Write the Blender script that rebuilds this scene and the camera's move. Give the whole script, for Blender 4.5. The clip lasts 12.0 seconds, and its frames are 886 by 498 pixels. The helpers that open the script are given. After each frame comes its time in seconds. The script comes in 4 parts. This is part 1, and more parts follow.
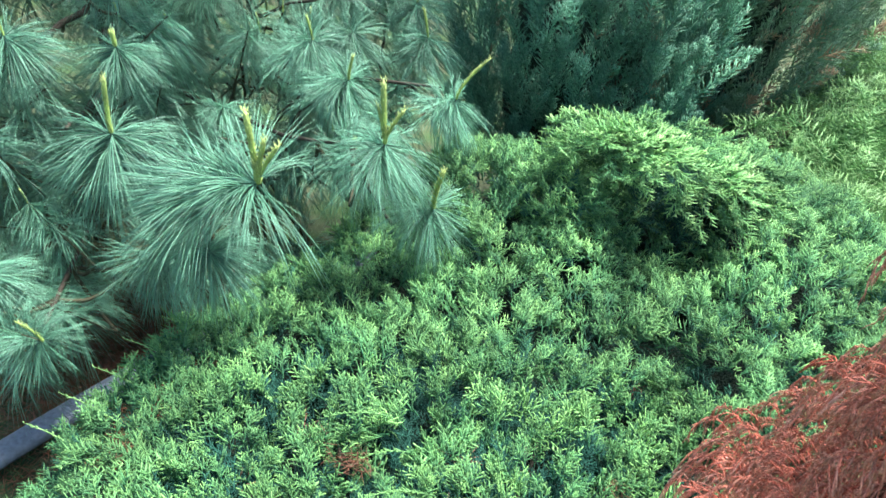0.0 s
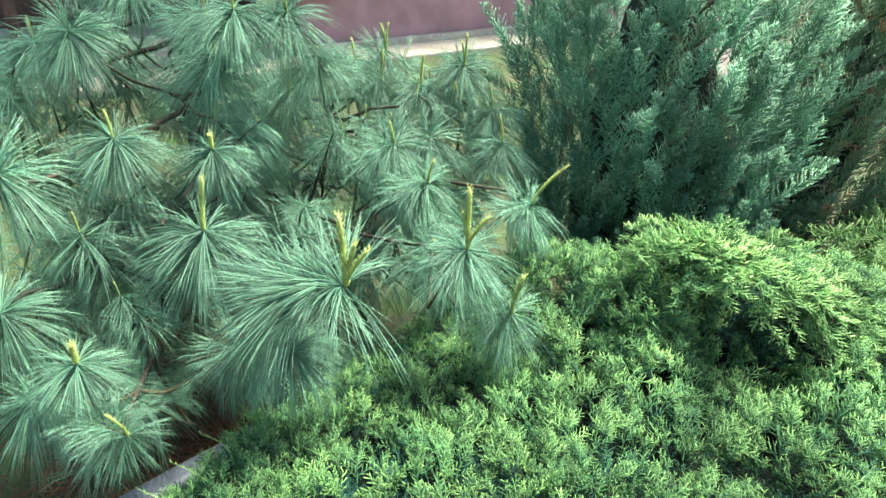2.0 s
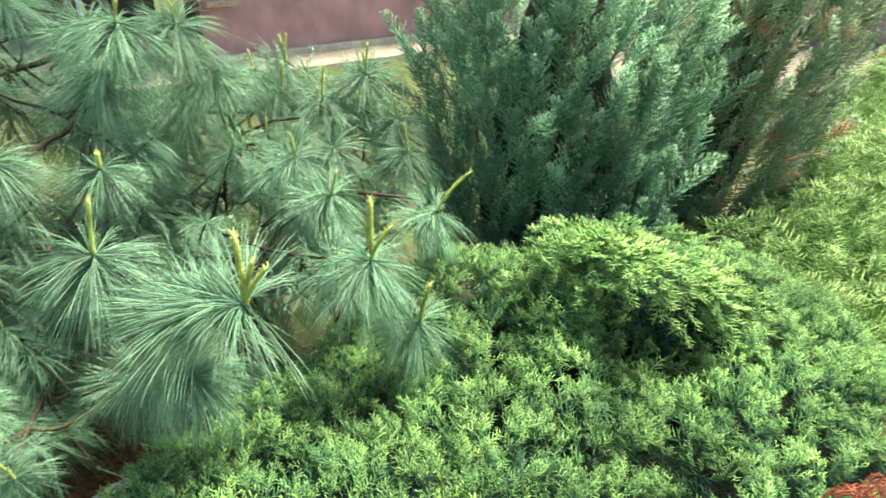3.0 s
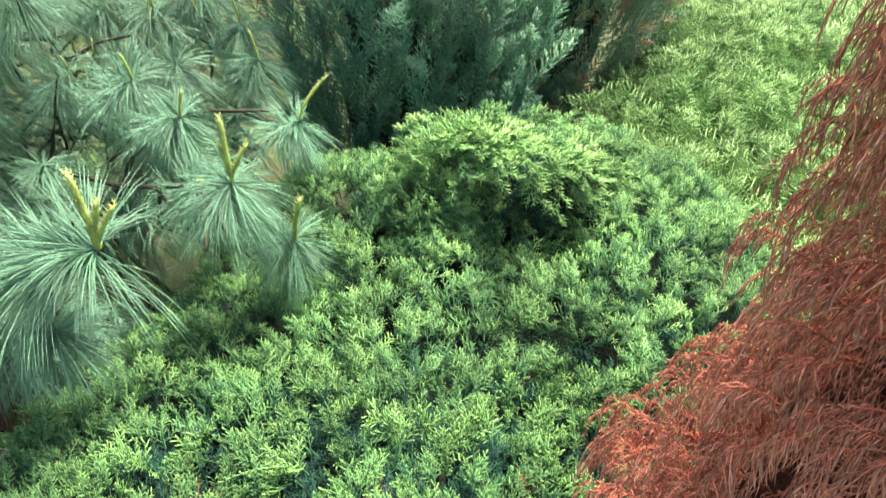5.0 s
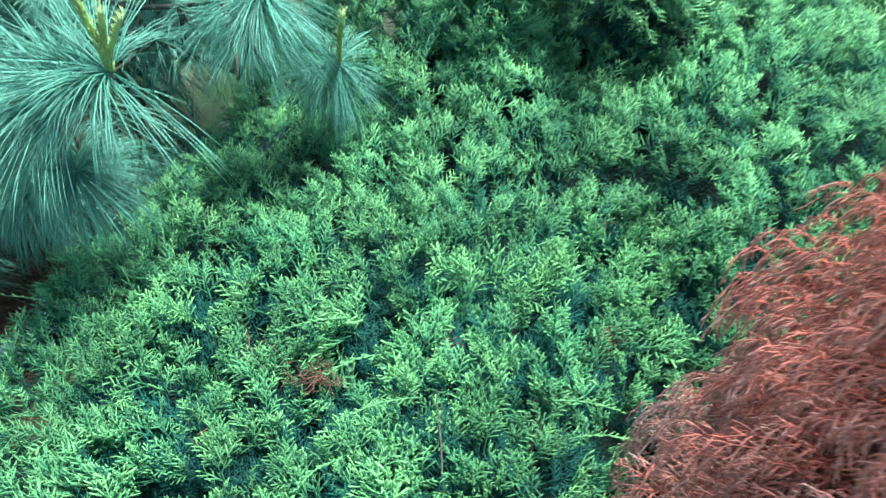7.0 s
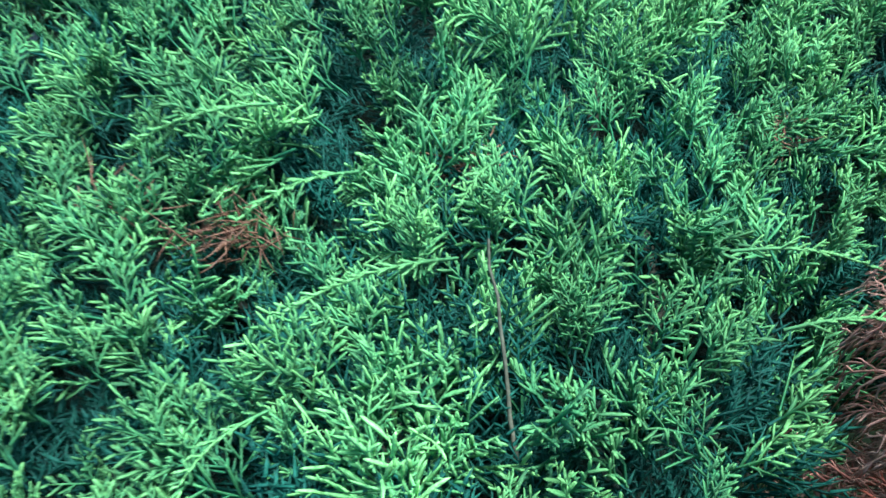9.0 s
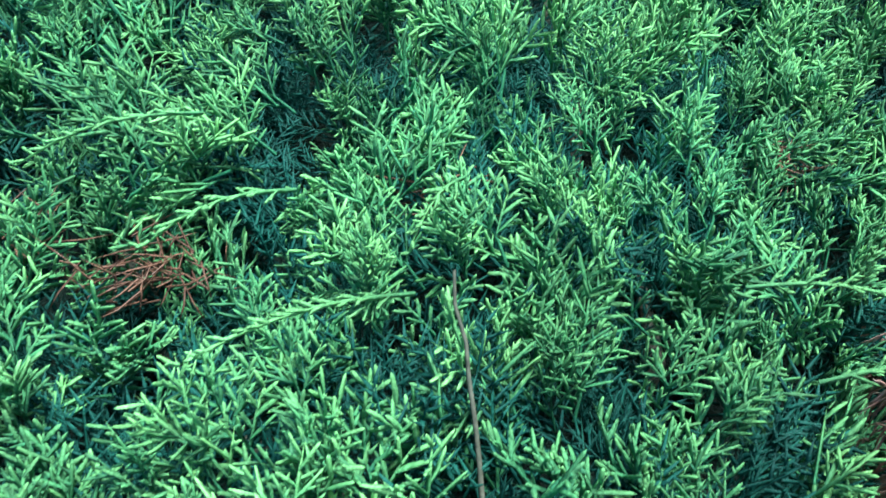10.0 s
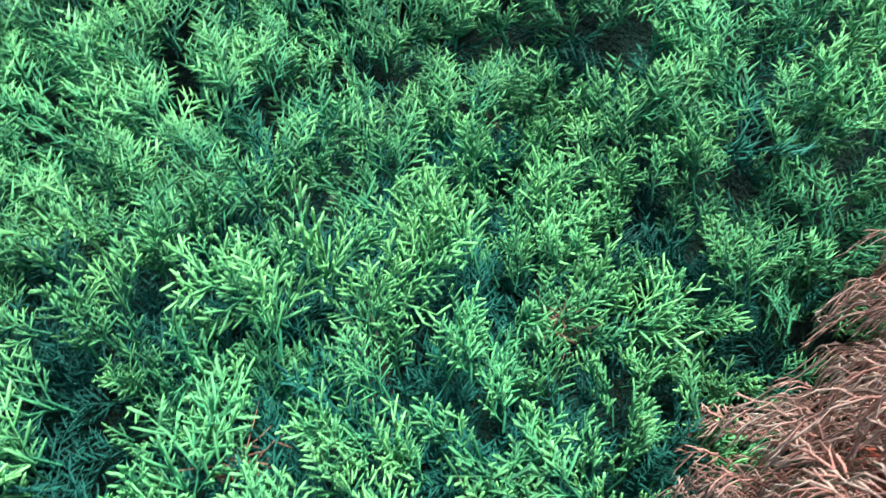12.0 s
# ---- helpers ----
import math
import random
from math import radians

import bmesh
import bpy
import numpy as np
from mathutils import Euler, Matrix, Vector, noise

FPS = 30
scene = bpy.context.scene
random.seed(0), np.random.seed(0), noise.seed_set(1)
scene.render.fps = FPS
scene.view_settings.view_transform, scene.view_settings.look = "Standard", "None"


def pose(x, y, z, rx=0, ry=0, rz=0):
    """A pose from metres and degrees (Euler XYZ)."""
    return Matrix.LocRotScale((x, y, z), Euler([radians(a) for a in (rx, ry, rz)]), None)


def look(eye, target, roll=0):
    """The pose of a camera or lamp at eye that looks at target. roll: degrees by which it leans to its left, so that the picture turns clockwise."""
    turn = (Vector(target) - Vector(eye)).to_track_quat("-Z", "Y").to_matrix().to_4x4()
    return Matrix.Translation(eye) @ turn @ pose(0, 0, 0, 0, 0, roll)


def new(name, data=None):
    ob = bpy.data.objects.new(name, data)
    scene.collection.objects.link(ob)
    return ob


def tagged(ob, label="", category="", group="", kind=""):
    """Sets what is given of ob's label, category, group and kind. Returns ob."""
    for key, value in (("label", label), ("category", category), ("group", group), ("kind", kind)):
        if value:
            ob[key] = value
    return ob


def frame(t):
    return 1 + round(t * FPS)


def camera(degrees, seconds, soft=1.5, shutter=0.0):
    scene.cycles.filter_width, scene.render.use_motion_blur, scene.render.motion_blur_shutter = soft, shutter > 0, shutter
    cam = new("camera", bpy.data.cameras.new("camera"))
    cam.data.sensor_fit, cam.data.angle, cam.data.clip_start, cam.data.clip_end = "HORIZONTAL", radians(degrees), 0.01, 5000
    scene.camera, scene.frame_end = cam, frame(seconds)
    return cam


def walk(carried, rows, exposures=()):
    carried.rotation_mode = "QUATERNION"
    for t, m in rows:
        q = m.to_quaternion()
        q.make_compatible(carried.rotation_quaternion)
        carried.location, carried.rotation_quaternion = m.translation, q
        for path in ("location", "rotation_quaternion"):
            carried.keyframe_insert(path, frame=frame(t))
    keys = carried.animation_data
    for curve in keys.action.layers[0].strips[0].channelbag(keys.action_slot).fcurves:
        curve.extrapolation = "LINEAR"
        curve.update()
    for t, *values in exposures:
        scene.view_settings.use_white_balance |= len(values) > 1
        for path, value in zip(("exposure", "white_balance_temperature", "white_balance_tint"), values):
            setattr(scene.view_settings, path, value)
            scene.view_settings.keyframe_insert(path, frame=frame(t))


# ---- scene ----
cam = camera(65.1, 12.0, shutter=0.4)
PATH = [
    (0, (0.007, 0.087, 1.474), (0.006, 1.746, 0.355), 0.8),
    (0.5, (-0.006, 0.093, 1.478), (-0.037, 1.792, 0.422), 0.7),
    (1, (-0.022, 0.097, 1.488), (-0.087, 1.83, 0.492), 0.6),
    (1.5, (-0.042, 0.096, 1.495), (-0.155, 1.858, 0.557), 0.3),
    (2, (-0.063, 0.098, 1.501), (-0.204, 1.88, 0.603), 0.4),
    (2.5, (-0.046, 0.106, 1.501), (-0.097, 1.9, 0.616), 0.7),
    (3, (-0.023, 0.107, 1.504), (0.054, 1.902, 0.624), 0.5),
    (3.5, (-0.002, 0.108, 1.512), (0.203, 1.883, 0.612), 0.2),
    (3.7, (0.005, 0.108, 1.517), (0.256, 1.873, 0.609), 0.0),
    (5.3, (0.014, 0.141, 1.48), (0.383, 1.7, 0.284), -2.3),
    (5.5, (0.006, 0.152, 1.467), (0.366, 1.679, 0.226), -2.6),
    (6, (0.002, 0.17, 1.446), (0.333, 1.624, 0.113), -3.2),
    (6.5, (-0.002, 0.197, 1.417), (0.274, 1.601, 0.019), -3.8),
    (6.7, (-0.01, 0.215, 1.399), (0.224, 1.609, -0.016), -4.5),
    (8.3, (-0.02, 0.476, 1.052), (-0.03, 1.658, -0.562), -13.6),
    (8.5, (-0.026, 0.498, 1.01), (-0.006, 1.624, -0.643), -13.1),
    (9, (-0.036, 0.531, 0.919), (0.118, 1.624, -0.749), -8.8),
    (9.5, (-0.034, 0.546, 0.866), (0.193, 1.691, -0.758), -6.3),
    (10, (-0.022, 0.563, 0.848), (0.233, 1.761, -0.734), -5.6),
    (10.5, (-0.005, 0.579, 0.854), (0.312, 1.789, -0.706), -5.3),
    (11, (0.022, 0.601, 0.884), (0.461, 1.79, -0.663), -5.3),
    (11.5, (0.06, 0.622, 0.917), (0.606, 1.749, -0.643), -4.7),
    (12, (0.085, 0.632, 0.953), (0.679, 1.733, -0.608), -4.7),
]
EXPOSURES = [(0.0, 1.73, 5950, 0), (1.5, 1.75, 6150, 1), (2.0, 1.78, 6750, 2), (2.6, 1.82, 7600, 1), (3.7, 1.86, 8600, -1), (5.3, 1.8, 7000, 5), (5.6, 1.78, 6500, 3), (6.0, 1.67, 5350, -6), (6.7, 1.66, 5050, -10), (8.3, 1.4, 4850, -16), (9.3, 1.28, 4900, -16), (10.4, 1.28, 4950, -17), (12.0, 1.54, 5150, -18)]
walk(cam, [(t, look(eye, target, roll)) for t, eye, target, roll in PATH], EXPOSURES)

# ---- light: a bright, slightly hazy sky ----
SUN_ELEVATION, SUN_AZIMUTH = radians(64), radians(58)
world = bpy.data.worlds.new("world")
scene.world = world
world.use_nodes = True
wn = world.node_tree.nodes
sky = wn.new("ShaderNodeTexSky")
sky.sky_type, sky.sun_disc = "NISHITA", False
sky.sun_elevation, sky.sun_rotation = SUN_ELEVATION, SUN_AZIMUTH
wn["Background"].inputs["Strength"].default_value = 0.105
world.node_tree.links.new(sky.outputs[0], wn["Background"].inputs[0])
sun = new("sun", bpy.data.lights.new("sun", "SUN"))
sun.data.energy, sun.data.angle, sun.data.color = 4.3, radians(20), (1.0, 0.97, 0.92)
sun_way = Vector((math.sin(SUN_AZIMUTH) * math.cos(SUN_ELEVATION), math.cos(SUN_AZIMUTH) * math.cos(SUN_ELEVATION), math.sin(SUN_ELEVATION)))
sun.matrix_world = look(sun_way * 20, (0, 0, 0))


# ---- materials ----
def material(name, rough=0.6, specular=0.3):
    m = bpy.data.materials.new(name)
    m.use_nodes = True
    b = m.node_tree.nodes["Principled BSDF"]
    b.inputs["Roughness"].default_value = rough
    b.inputs["Specular IOR Level"].default_value = specular
    return m, m.node_tree.nodes, m.node_tree.links, b


def mix_colour(nodes, links, factor, a, b, kind="MIX"):
    n = nodes.new("ShaderNodeMix")
    n.data_type, n.blend_type = "RGBA", kind
    for socket, value in ((n.inputs[0], factor), (n.inputs[6], a), (n.inputs[7], b)):
        if isinstance(value, bpy.types.NodeSocket):
            links.new(value, socket)
        elif isinstance(value, tuple):
            socket.default_value = (*value, 1.0)
        else:
            socket.default_value = value
    return n.outputs[2]


def noise_value(nodes, links, scale, detail=3.0, low=0.3, high=0.7, to=(0.0, 1.0)):
    where = nodes.new("ShaderNodeNewGeometry")
    n = nodes.new("ShaderNodeTexNoise")
    n.inputs["Scale"].default_value, n.inputs["Detail"].default_value = scale, detail
    links.new(where.outputs["Position"], n.inputs["Vector"])
    r = nodes.new("ShaderNodeMapRange")
    r.inputs[1].default_value, r.inputs[2].default_value = low, high
    r.inputs[3].default_value, r.inputs[4].default_value = to
    links.new(n.outputs["Fac"], r.inputs[0])
    return r.outputs[0], n.outputs["Fac"]


def foliage(name, old, grown, tip, rough=0.5, specular=0.35, patch=5.0, brown=None, brown_low=0.62):
    """Leaf colour from old growth to fresh tips, varied shoot by shoot and in patches."""
    m, nodes, links, b = material(name, rough, specular)
    growth = nodes.new("ShaderNodeAttribute")
    growth.attribute_name = "growth"
    island = nodes.new("ShaderNodeNewGeometry")
    body = mix_colour(nodes, links, island.outputs["Random Per Island"], old, grown)
    power = nodes.new("ShaderNodeMath")
    power.operation, power.inputs[1].default_value = "POWER", 1.7
    links.new(growth.outputs["Fac"], power.inputs[0])
    body = mix_colour(nodes, links, power.outputs[0], body, tip)
    broad, _ = noise_value(nodes, links, patch, 2.0, 0.3, 0.7, (0.68, 1.3))
    fine, raw = noise_value(nodes, links, 420.0, 2.0, 0.3, 0.7, (0.72, 1.22))
    vary = nodes.new("ShaderNodeMath")
    vary.operation = "MULTIPLY"
    links.new(broad, vary.inputs[0])
    links.new(fine, vary.inputs[1])
    grey = nodes.new("ShaderNodeCombineColor")
    for i in range(3):
        links.new(vary.outputs[0], grey.inputs[i])
    body = mix_colour(nodes, links, 1.0, body, grey.outputs[0], "MULTIPLY")
    if brown:
        dead, _ = noise_value(nodes, links, 9.0, 3.0, brown_low, brown_low + 0.06, (0.0, 0.8))
        body = mix_colour(nodes, links, dead, body, brown)
    links.new(body, b.inputs["Base Color"])
    bump = nodes.new("ShaderNodeBump")
    bump.inputs["Strength"].default_value, bump.inputs["Distance"].default_value = 0.9, 0.0008
    scales = nodes.new("ShaderNodeTexNoise")
    scales.inputs["Scale"].default_value = 900.0
    where = nodes.new("ShaderNodeNewGeometry")
    links.new(where.outputs["Position"], scales.inputs["Vector"])
    links.new(scales.outputs["Fac"], bump.inputs["Height"])
    links.new(bump.outputs[0], b.inputs["Normal"])
    return m


def surface(name, a, b_colour, scale, rough=0.8, specular=0.2, bump=0.4, fine=60.0, distance=0.004, stain=None):
    """A rough surface with broad patches, fine grain and relief."""
    m, nodes, links, b = material(name, rough, specular)
    broad, _ = noise_value(nodes, links, scale, 5.0)
    body = mix_colour(nodes, links, broad, a, b_colour)
    grain, raw = noise_value(nodes, links, fine, 4.0, 0.3, 0.7, (0.75, 1.2))
    grey = nodes.new("ShaderNodeCombineColor")
    for i in range(3):
        links.new(grain, grey.inputs[i])
    body = mix_colour(nodes, links, 1.0, body, grey.outputs[0], "MULTIPLY")
    if stain:
        spots, _ = noise_value(nodes, links, scale * 2.7, 6.0, 0.42, 0.75)
        body = mix_colour(nodes, links, spots, body, stain)
    links.new(body, b.inputs["Base Color"])
    n = nodes.new("ShaderNodeBump")
    n.inputs["Strength"].default_value, n.inputs["Distance"].default_value = bump, distance
    links.new(raw, n.inputs["Height"])
    links.new(n.outputs[0], b.inputs["Normal"])
    return m


JUNIPER = foliage("juniper_foliage", (0.016, 0.062, 0.042), (0.065, 0.195, 0.08), (0.415, 0.695, 0.21), rough=0.6, specular=0.15)
# Darker copy of JUNIPER with the shade of the lower layers in its colour.
JUNIPER_SHADE = foliage("juniper_shaded_foliage", (0.012, 0.05, 0.038), (0.026, 0.092, 0.062), (0.05, 0.15, 0.08), rough=0.6, specular=0.2)
JUNIPER_GOLD = foliage("golden_juniper_foliage", (0.05, 0.165, 0.06), (0.13, 0.34, 0.1), (0.5, 0.74, 0.24))
JUNIPER_FAR = foliage("feathery_juniper_foliage", (0.06, 0.165, 0.045), (0.145, 0.3, 0.09), (0.43, 0.63, 0.23), patch=3.0)
JUNIPER_DEAD = foliage("dead_juniper_foliage", (0.12, 0.05, 0.03), (0.24, 0.1, 0.055), (0.34, 0.17, 0.1))
BLUE = foliage("blue_juniper_foliage", (0.04, 0.125, 0.075), (0.14, 0.34, 0.19), (0.38, 0.66, 0.39), patch=4.0, brown=(0.22, 0.14, 0.08), brown_low=0.64)
BLUE_BROWNED = foliage("browned_juniper_foliage", (0.06, 0.125, 0.058), (0.17, 0.3, 0.15), (0.4, 0.55, 0.33), patch=3.0, brown=(0.46, 0.25, 0.14), brown_low=0.57)
RED = foliage("dead_red_foliage", (0.1, 0.016, 0.01), (0.6, 0.13, 0.078), (0.9, 0.47, 0.34), rough=0.65, specular=0.2, patch=4.0)
RED_PALE = foliage("bleached_dead_foliage", (0.08, 0.02, 0.014), (0.5, 0.17, 0.12), (0.86, 0.55, 0.43), rough=0.7, specular=0.2, patch=4.0)
NEEDLE = foliage("pine_needles", (0.014, 0.062, 0.034), (0.22, 0.48, 0.29), (0.42, 0.68, 0.46), rough=0.36, specular=0.5, patch=2.0)
NEEDLE_OLD = foliage("old_pine_needles", (0.12, 0.11, 0.05), (0.2, 0.2, 0.09), (0.28, 0.25, 0.12), rough=0.5)
CANDLE = foliage("pine_candle", (0.24, 0.33, 0.07), (0.34, 0.43, 0.1), (0.46, 0.5, 0.17), rough=0.6, patch=40.0)
LITTER = foliage("fallen_needles", (0.14, 0.05, 0.025), (0.3, 0.12, 0.06), (0.36, 0.18, 0.1), rough=0.7)
GRASS = foliage("lawn_grass", (0.05, 0.1, 0.03), (0.12, 0.19, 0.06), (0.22, 0.26, 0.1), rough=0.6)
BARK = surface("bark", (0.045, 0.035, 0.026), (0.1, 0.078, 0.058), 14.0, 0.9, fine=120.0, bump=0.8)
SHOOT_BARK = surface("shoot_bark", (0.05, 0.045, 0.025), (0.09, 0.08, 0.045), 30.0, 0.75, fine=160.0)
TWIG = surface("twig_bark", (0.085, 0.075, 0.05), (0.16, 0.135, 0.095), 40.0, 0.85, fine=200.0)
# Near black: the shade of the gaps is put into this colour.
INNER = surface("dark_gap_fill", (0.012, 0.026, 0.018), (0.028, 0.036, 0.024), 25.0, 0.95, fine=140.0, bump=1.0, distance=0.02)
INNER_GREEN = surface("dense_green_heart", (0.05, 0.12, 0.03), (0.09, 0.19, 0.05), 18.0, 0.95, fine=120.0, bump=1.0, distance=0.02)
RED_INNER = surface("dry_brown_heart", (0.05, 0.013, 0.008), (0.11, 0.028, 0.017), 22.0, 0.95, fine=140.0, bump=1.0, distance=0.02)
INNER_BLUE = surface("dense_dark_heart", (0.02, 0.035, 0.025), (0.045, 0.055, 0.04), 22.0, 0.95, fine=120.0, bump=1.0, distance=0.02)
SOIL = surface("ground", (0.06, 0.065, 0.035), (0.1, 0.105, 0.055), 1.4, 0.95, fine=35.0, bump=0.7, stain=(0.055, 0.11, 0.03))
EDGING = surface("grey_plastic", (0.13, 0.14, 0.165), (0.2, 0.215, 0.25), 6.0, 0.45, 0.5, fine=90.0, bump=0.15)
PINK = surface("mauve_wall_paint", (0.36, 0.2, 0.21), (0.42, 0.245, 0.25), 0.8, 0.75, fine=3.0, bump=0.05)
DARK_WOOD = surface("dark_wood", (0.07, 0.04, 0.035), (0.13, 0.075, 0.06), 3.0, 0.7, fine=30.0)
CONCRETE = surface("pale_concrete", (0.42, 0.36, 0.29), (0.52, 0.46, 0.37), 1.6, 0.9, fine=30.0, bump=0.3, stain=(0.36, 0.31, 0.24))
PAVING = surface("grey_paving", (0.15, 0.125, 0.115), (0.2, 0.17, 0.155), 1.8, 0.9, fine=26.0, bump=0.3)
PLASTER = surface("pale_plaster", (0.34, 0.24, 0.2), (0.42, 0.31, 0.26), 1.5, 0.9, fine=30.0, bump=0.2)
SHEET = surface("grey_sheet_metal", (0.4, 0.44, 0.5), (0.47, 0.51, 0.57), 1.0, 0.45, 0.5, fine=20.0, bump=0.08)
BRICK = surface("red_brick", (0.36, 0.12, 0.07), (0.46, 0.18, 0.1), 9.0, 0.9, fine=60.0, bump=0.5)


# ---- mesh helpers ----
def mesh_of(name, v, t, growth, mats, index=None):
    """A smooth triangle mesh from arrays of points, triangles and growth (0 old wood to 1 fresh tip)."""
    me = bpy.data.meshes.new(name)
    v, t = np.asarray(v, dtype=np.float32), np.asarray(t, dtype=np.int32)
    me.vertices.add(len(v))
    me.vertices.foreach_set("co", v.ravel())
    me.loops.add(t.size)
    me.loops.foreach_set("vertex_index", t.ravel())
    me.polygons.add(len(t))
    me.polygons.foreach_set("loop_start", np.arange(0, t.size, 3, dtype=np.int32))
    me.polygons.foreach_set("use_smooth", np.ones(len(t), dtype=bool))
    for m in mats:
        me.materials.append(m)
    if index is not None:
        me.polygons.foreach_set("material_index", np.asarray(index, dtype=np.int32))
    if growth is not None:
        a = me.attributes.new("growth", "FLOAT", "POINT")
        a.data.foreach_set("value", np.asarray(growth, dtype=np.float32))
    me.update(calc_edges=True)
    me.validate()
    return me


class Pile:
    """Collects tapered shoots and tubes into one mesh."""

    def __init__(self):
        self.v, self.t, self.g, self.n = [], [], [], 0

    def tube(self, points, radii, growth, sides=3, spin=0.0, tip=True, flat=1.0):
        p = np.asarray(points, dtype=float)
        n = len(p)
        d = np.gradient(p, axis=0)
        d /= np.linalg.norm(d, axis=1)[:, None] + 1e-9
        ref = np.array((0.0, 0.0, 1.0)) if abs(d[0, 2]) < 0.9 else np.array((1.0, 0.0, 0.0))
        a = np.cross(d, ref)
        a /= np.linalg.norm(a, axis=1)[:, None] + 1e-9
        b = np.cross(d, a)
        rings = n - 1 if tip else n
        ang = spin + np.arange(sides) * 2 * np.pi / sides
        r = np.asarray(radii, dtype=float)[:rings, None, None]
        ring = p[:rings, None, :] + r * (np.cos(ang)[None, :, None] * a[:rings, None, :] + flat * np.sin(ang)[None, :, None] * b[:rings, None, :])
        v = ring.reshape(-1, 3)
        g = np.repeat(np.asarray(growth, dtype=float)[:rings], sides)
        t = []
        for i in range(rings - 1):
            for j in range(sides):
                k = (j + 1) % sides
                q = (i * sides + j, i * sides + k, (i + 1) * sides + k, (i + 1) * sides + j)
                t += [(q[0], q[1], q[2]), (q[0], q[2], q[3])]
        if tip:
            v = np.vstack((v, p[-1]))
            g = np.append(g, growth[-1])
            last = (rings - 1) * sides
            t += [(last + j, last + (j + 1) % sides, rings * sides) for j in range(sides)]
        self.v.append(v)
        self.t.append(np.asarray(t) + self.n)
        self.g.append(g)
        self.n += len(v)

    def arrays(self):
        return np.vstack(self.v), np.vstack(self.t), np.concatenate(self.g)

    def mesh(self, name, mat):
        return mesh_of(name, *self.arrays(), [mat])


def spike(pile, start, way, length, radius, g0, g1):
    """The smallest shoot: three-sided, pointed."""
    way = np.asarray(way, float) / np.linalg.norm(way)
    a = np.cross(way, (0.31, 0.83, 0.46))
    a /= np.linalg.norm(a)
    b = np.cross(way, a)
    start = np.asarray(start, float)
    mid = start + way * length * 0.12
    v = [mid + radius * (math.cos(q) * a + math.sin(q) * b) for q in (0.4, 2.5, 4.6)] + [start + way * length]
    pile.v.append(np.array(v))
    pile.t.append(np.array(((3, 0, 1), (3, 1, 2), (3, 2, 0))) + pile.n)
    pile.g.append(np.array((g0, g0, g0, g1)))
    pile.n += 4


def shoot(pile, start, way, length, radius, g0, g1, bend=(0, 0, 0), rings=3):
    """One tapered, slightly bent shoot."""
    s = np.linspace(0, 1, rings)[:, None]
    way = np.asarray(way) / np.linalg.norm(way)
    p = np.asarray(start) + s * length * way + s * s * length * np.asarray(bend)
    taper = [radius * (1.0 if i == 0 else 1.05 - 0.35 * i / rings) for i in range(rings)]
    pile.tube(p, taper, g0 + (g1 - g0) * s[:, 0], spin=random.random() * 6)
    return p


def scatter(variants, which, rot, pos, size):
    """Joins many turned and scaled copies of small array meshes into one set of arrays."""
    vs, ts, gs, n = [], [], [], 0
    for k, (v, t, g) in enumerate(variants):
        pick = np.nonzero(which == k)[0]
        if not len(pick):
            continue
        w = np.einsum("nij,vj->nvi", rot[pick] * size[pick, None, None], v) + pos[pick, None, :]
        vs.append(w.reshape(-1, 3))
        ts.append((t[None] + (np.arange(len(pick)) * len(v))[:, None, None]).reshape(-1, 3) + n)
        gs.append(np.tile(g, len(pick)))
        n += len(pick) * len(v)
    return np.vstack(vs), np.vstack(ts), np.concatenate(gs)


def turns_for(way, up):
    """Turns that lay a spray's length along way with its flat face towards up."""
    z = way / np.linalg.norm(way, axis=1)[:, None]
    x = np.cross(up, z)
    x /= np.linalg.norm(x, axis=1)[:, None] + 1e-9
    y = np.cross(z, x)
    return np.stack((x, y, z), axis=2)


def thing(name, label, category, at=(0, 0, 0), group="", kind=""):
    ob = new(name)
    ob.location = at
    ob.empty_display_size = 0.1
    return tagged(ob, label, category, group, kind)


def part(name, me, parent, label="", kind="", m=None):
    ob = new(name, me)
    ob.parent = parent
    base = parent
    shift = Vector((0, 0, 0))
    while base is not None:
        shift += base.location
        base = base.parent
    ob.matrix_basis = Matrix.Translation(-shift) @ (m if m is not None else Matrix.Identity(4))
    return tagged(ob, label, kind=kind)


def box_mesh(name, lo, hi, mat, bevel=0.004):
    bm = bmesh.new()
    bmesh.ops.create_cube(bm, size=1.0)
    lo, hi = Vector(lo), Vector(hi)
    for v in bm.verts:
        v.co = Vector(((lo[i] + hi[i]) / 2 + v.co[i] * (hi[i] - lo[i]) for i in range(3)))
    if bevel:
        bmesh.ops.bevel(bm, geom=bm.edges[:], offset=bevel, segments=1, affect="EDGES")
    me = bpy.data.meshes.new(name)
    bm.to_mesh(me)
    bm.free()
    me.materials.append(mat)
    return me


rng = np.random.default_rng(7)


def ripple(x, y, scale, seed=0.0):
    return np.array([noise.noise((a * scale + seed, b * scale - seed, seed * 1.7)) for a, b in zip(np.ravel(x), np.ravel(y))]).reshape(np.shape(x))


def finger(pile, start, way, length, radius, g0, g1, bend=(0, 0, 0)):
    """A blunt, slightly swollen young shoot."""
    s = np.array((0.0, 0.45, 0.88, 1.0))
    way = np.asarray(way) / np.linalg.norm(way)
    p = np.asarray(start) + np.outer(s * length, way) + np.outer(s * s * length, bend)
    pile.tube(p, (radius * 0.6, radius, radius * 0.7, 0), g0 + (g1 - g0) * s, spin=random.random() * 6)


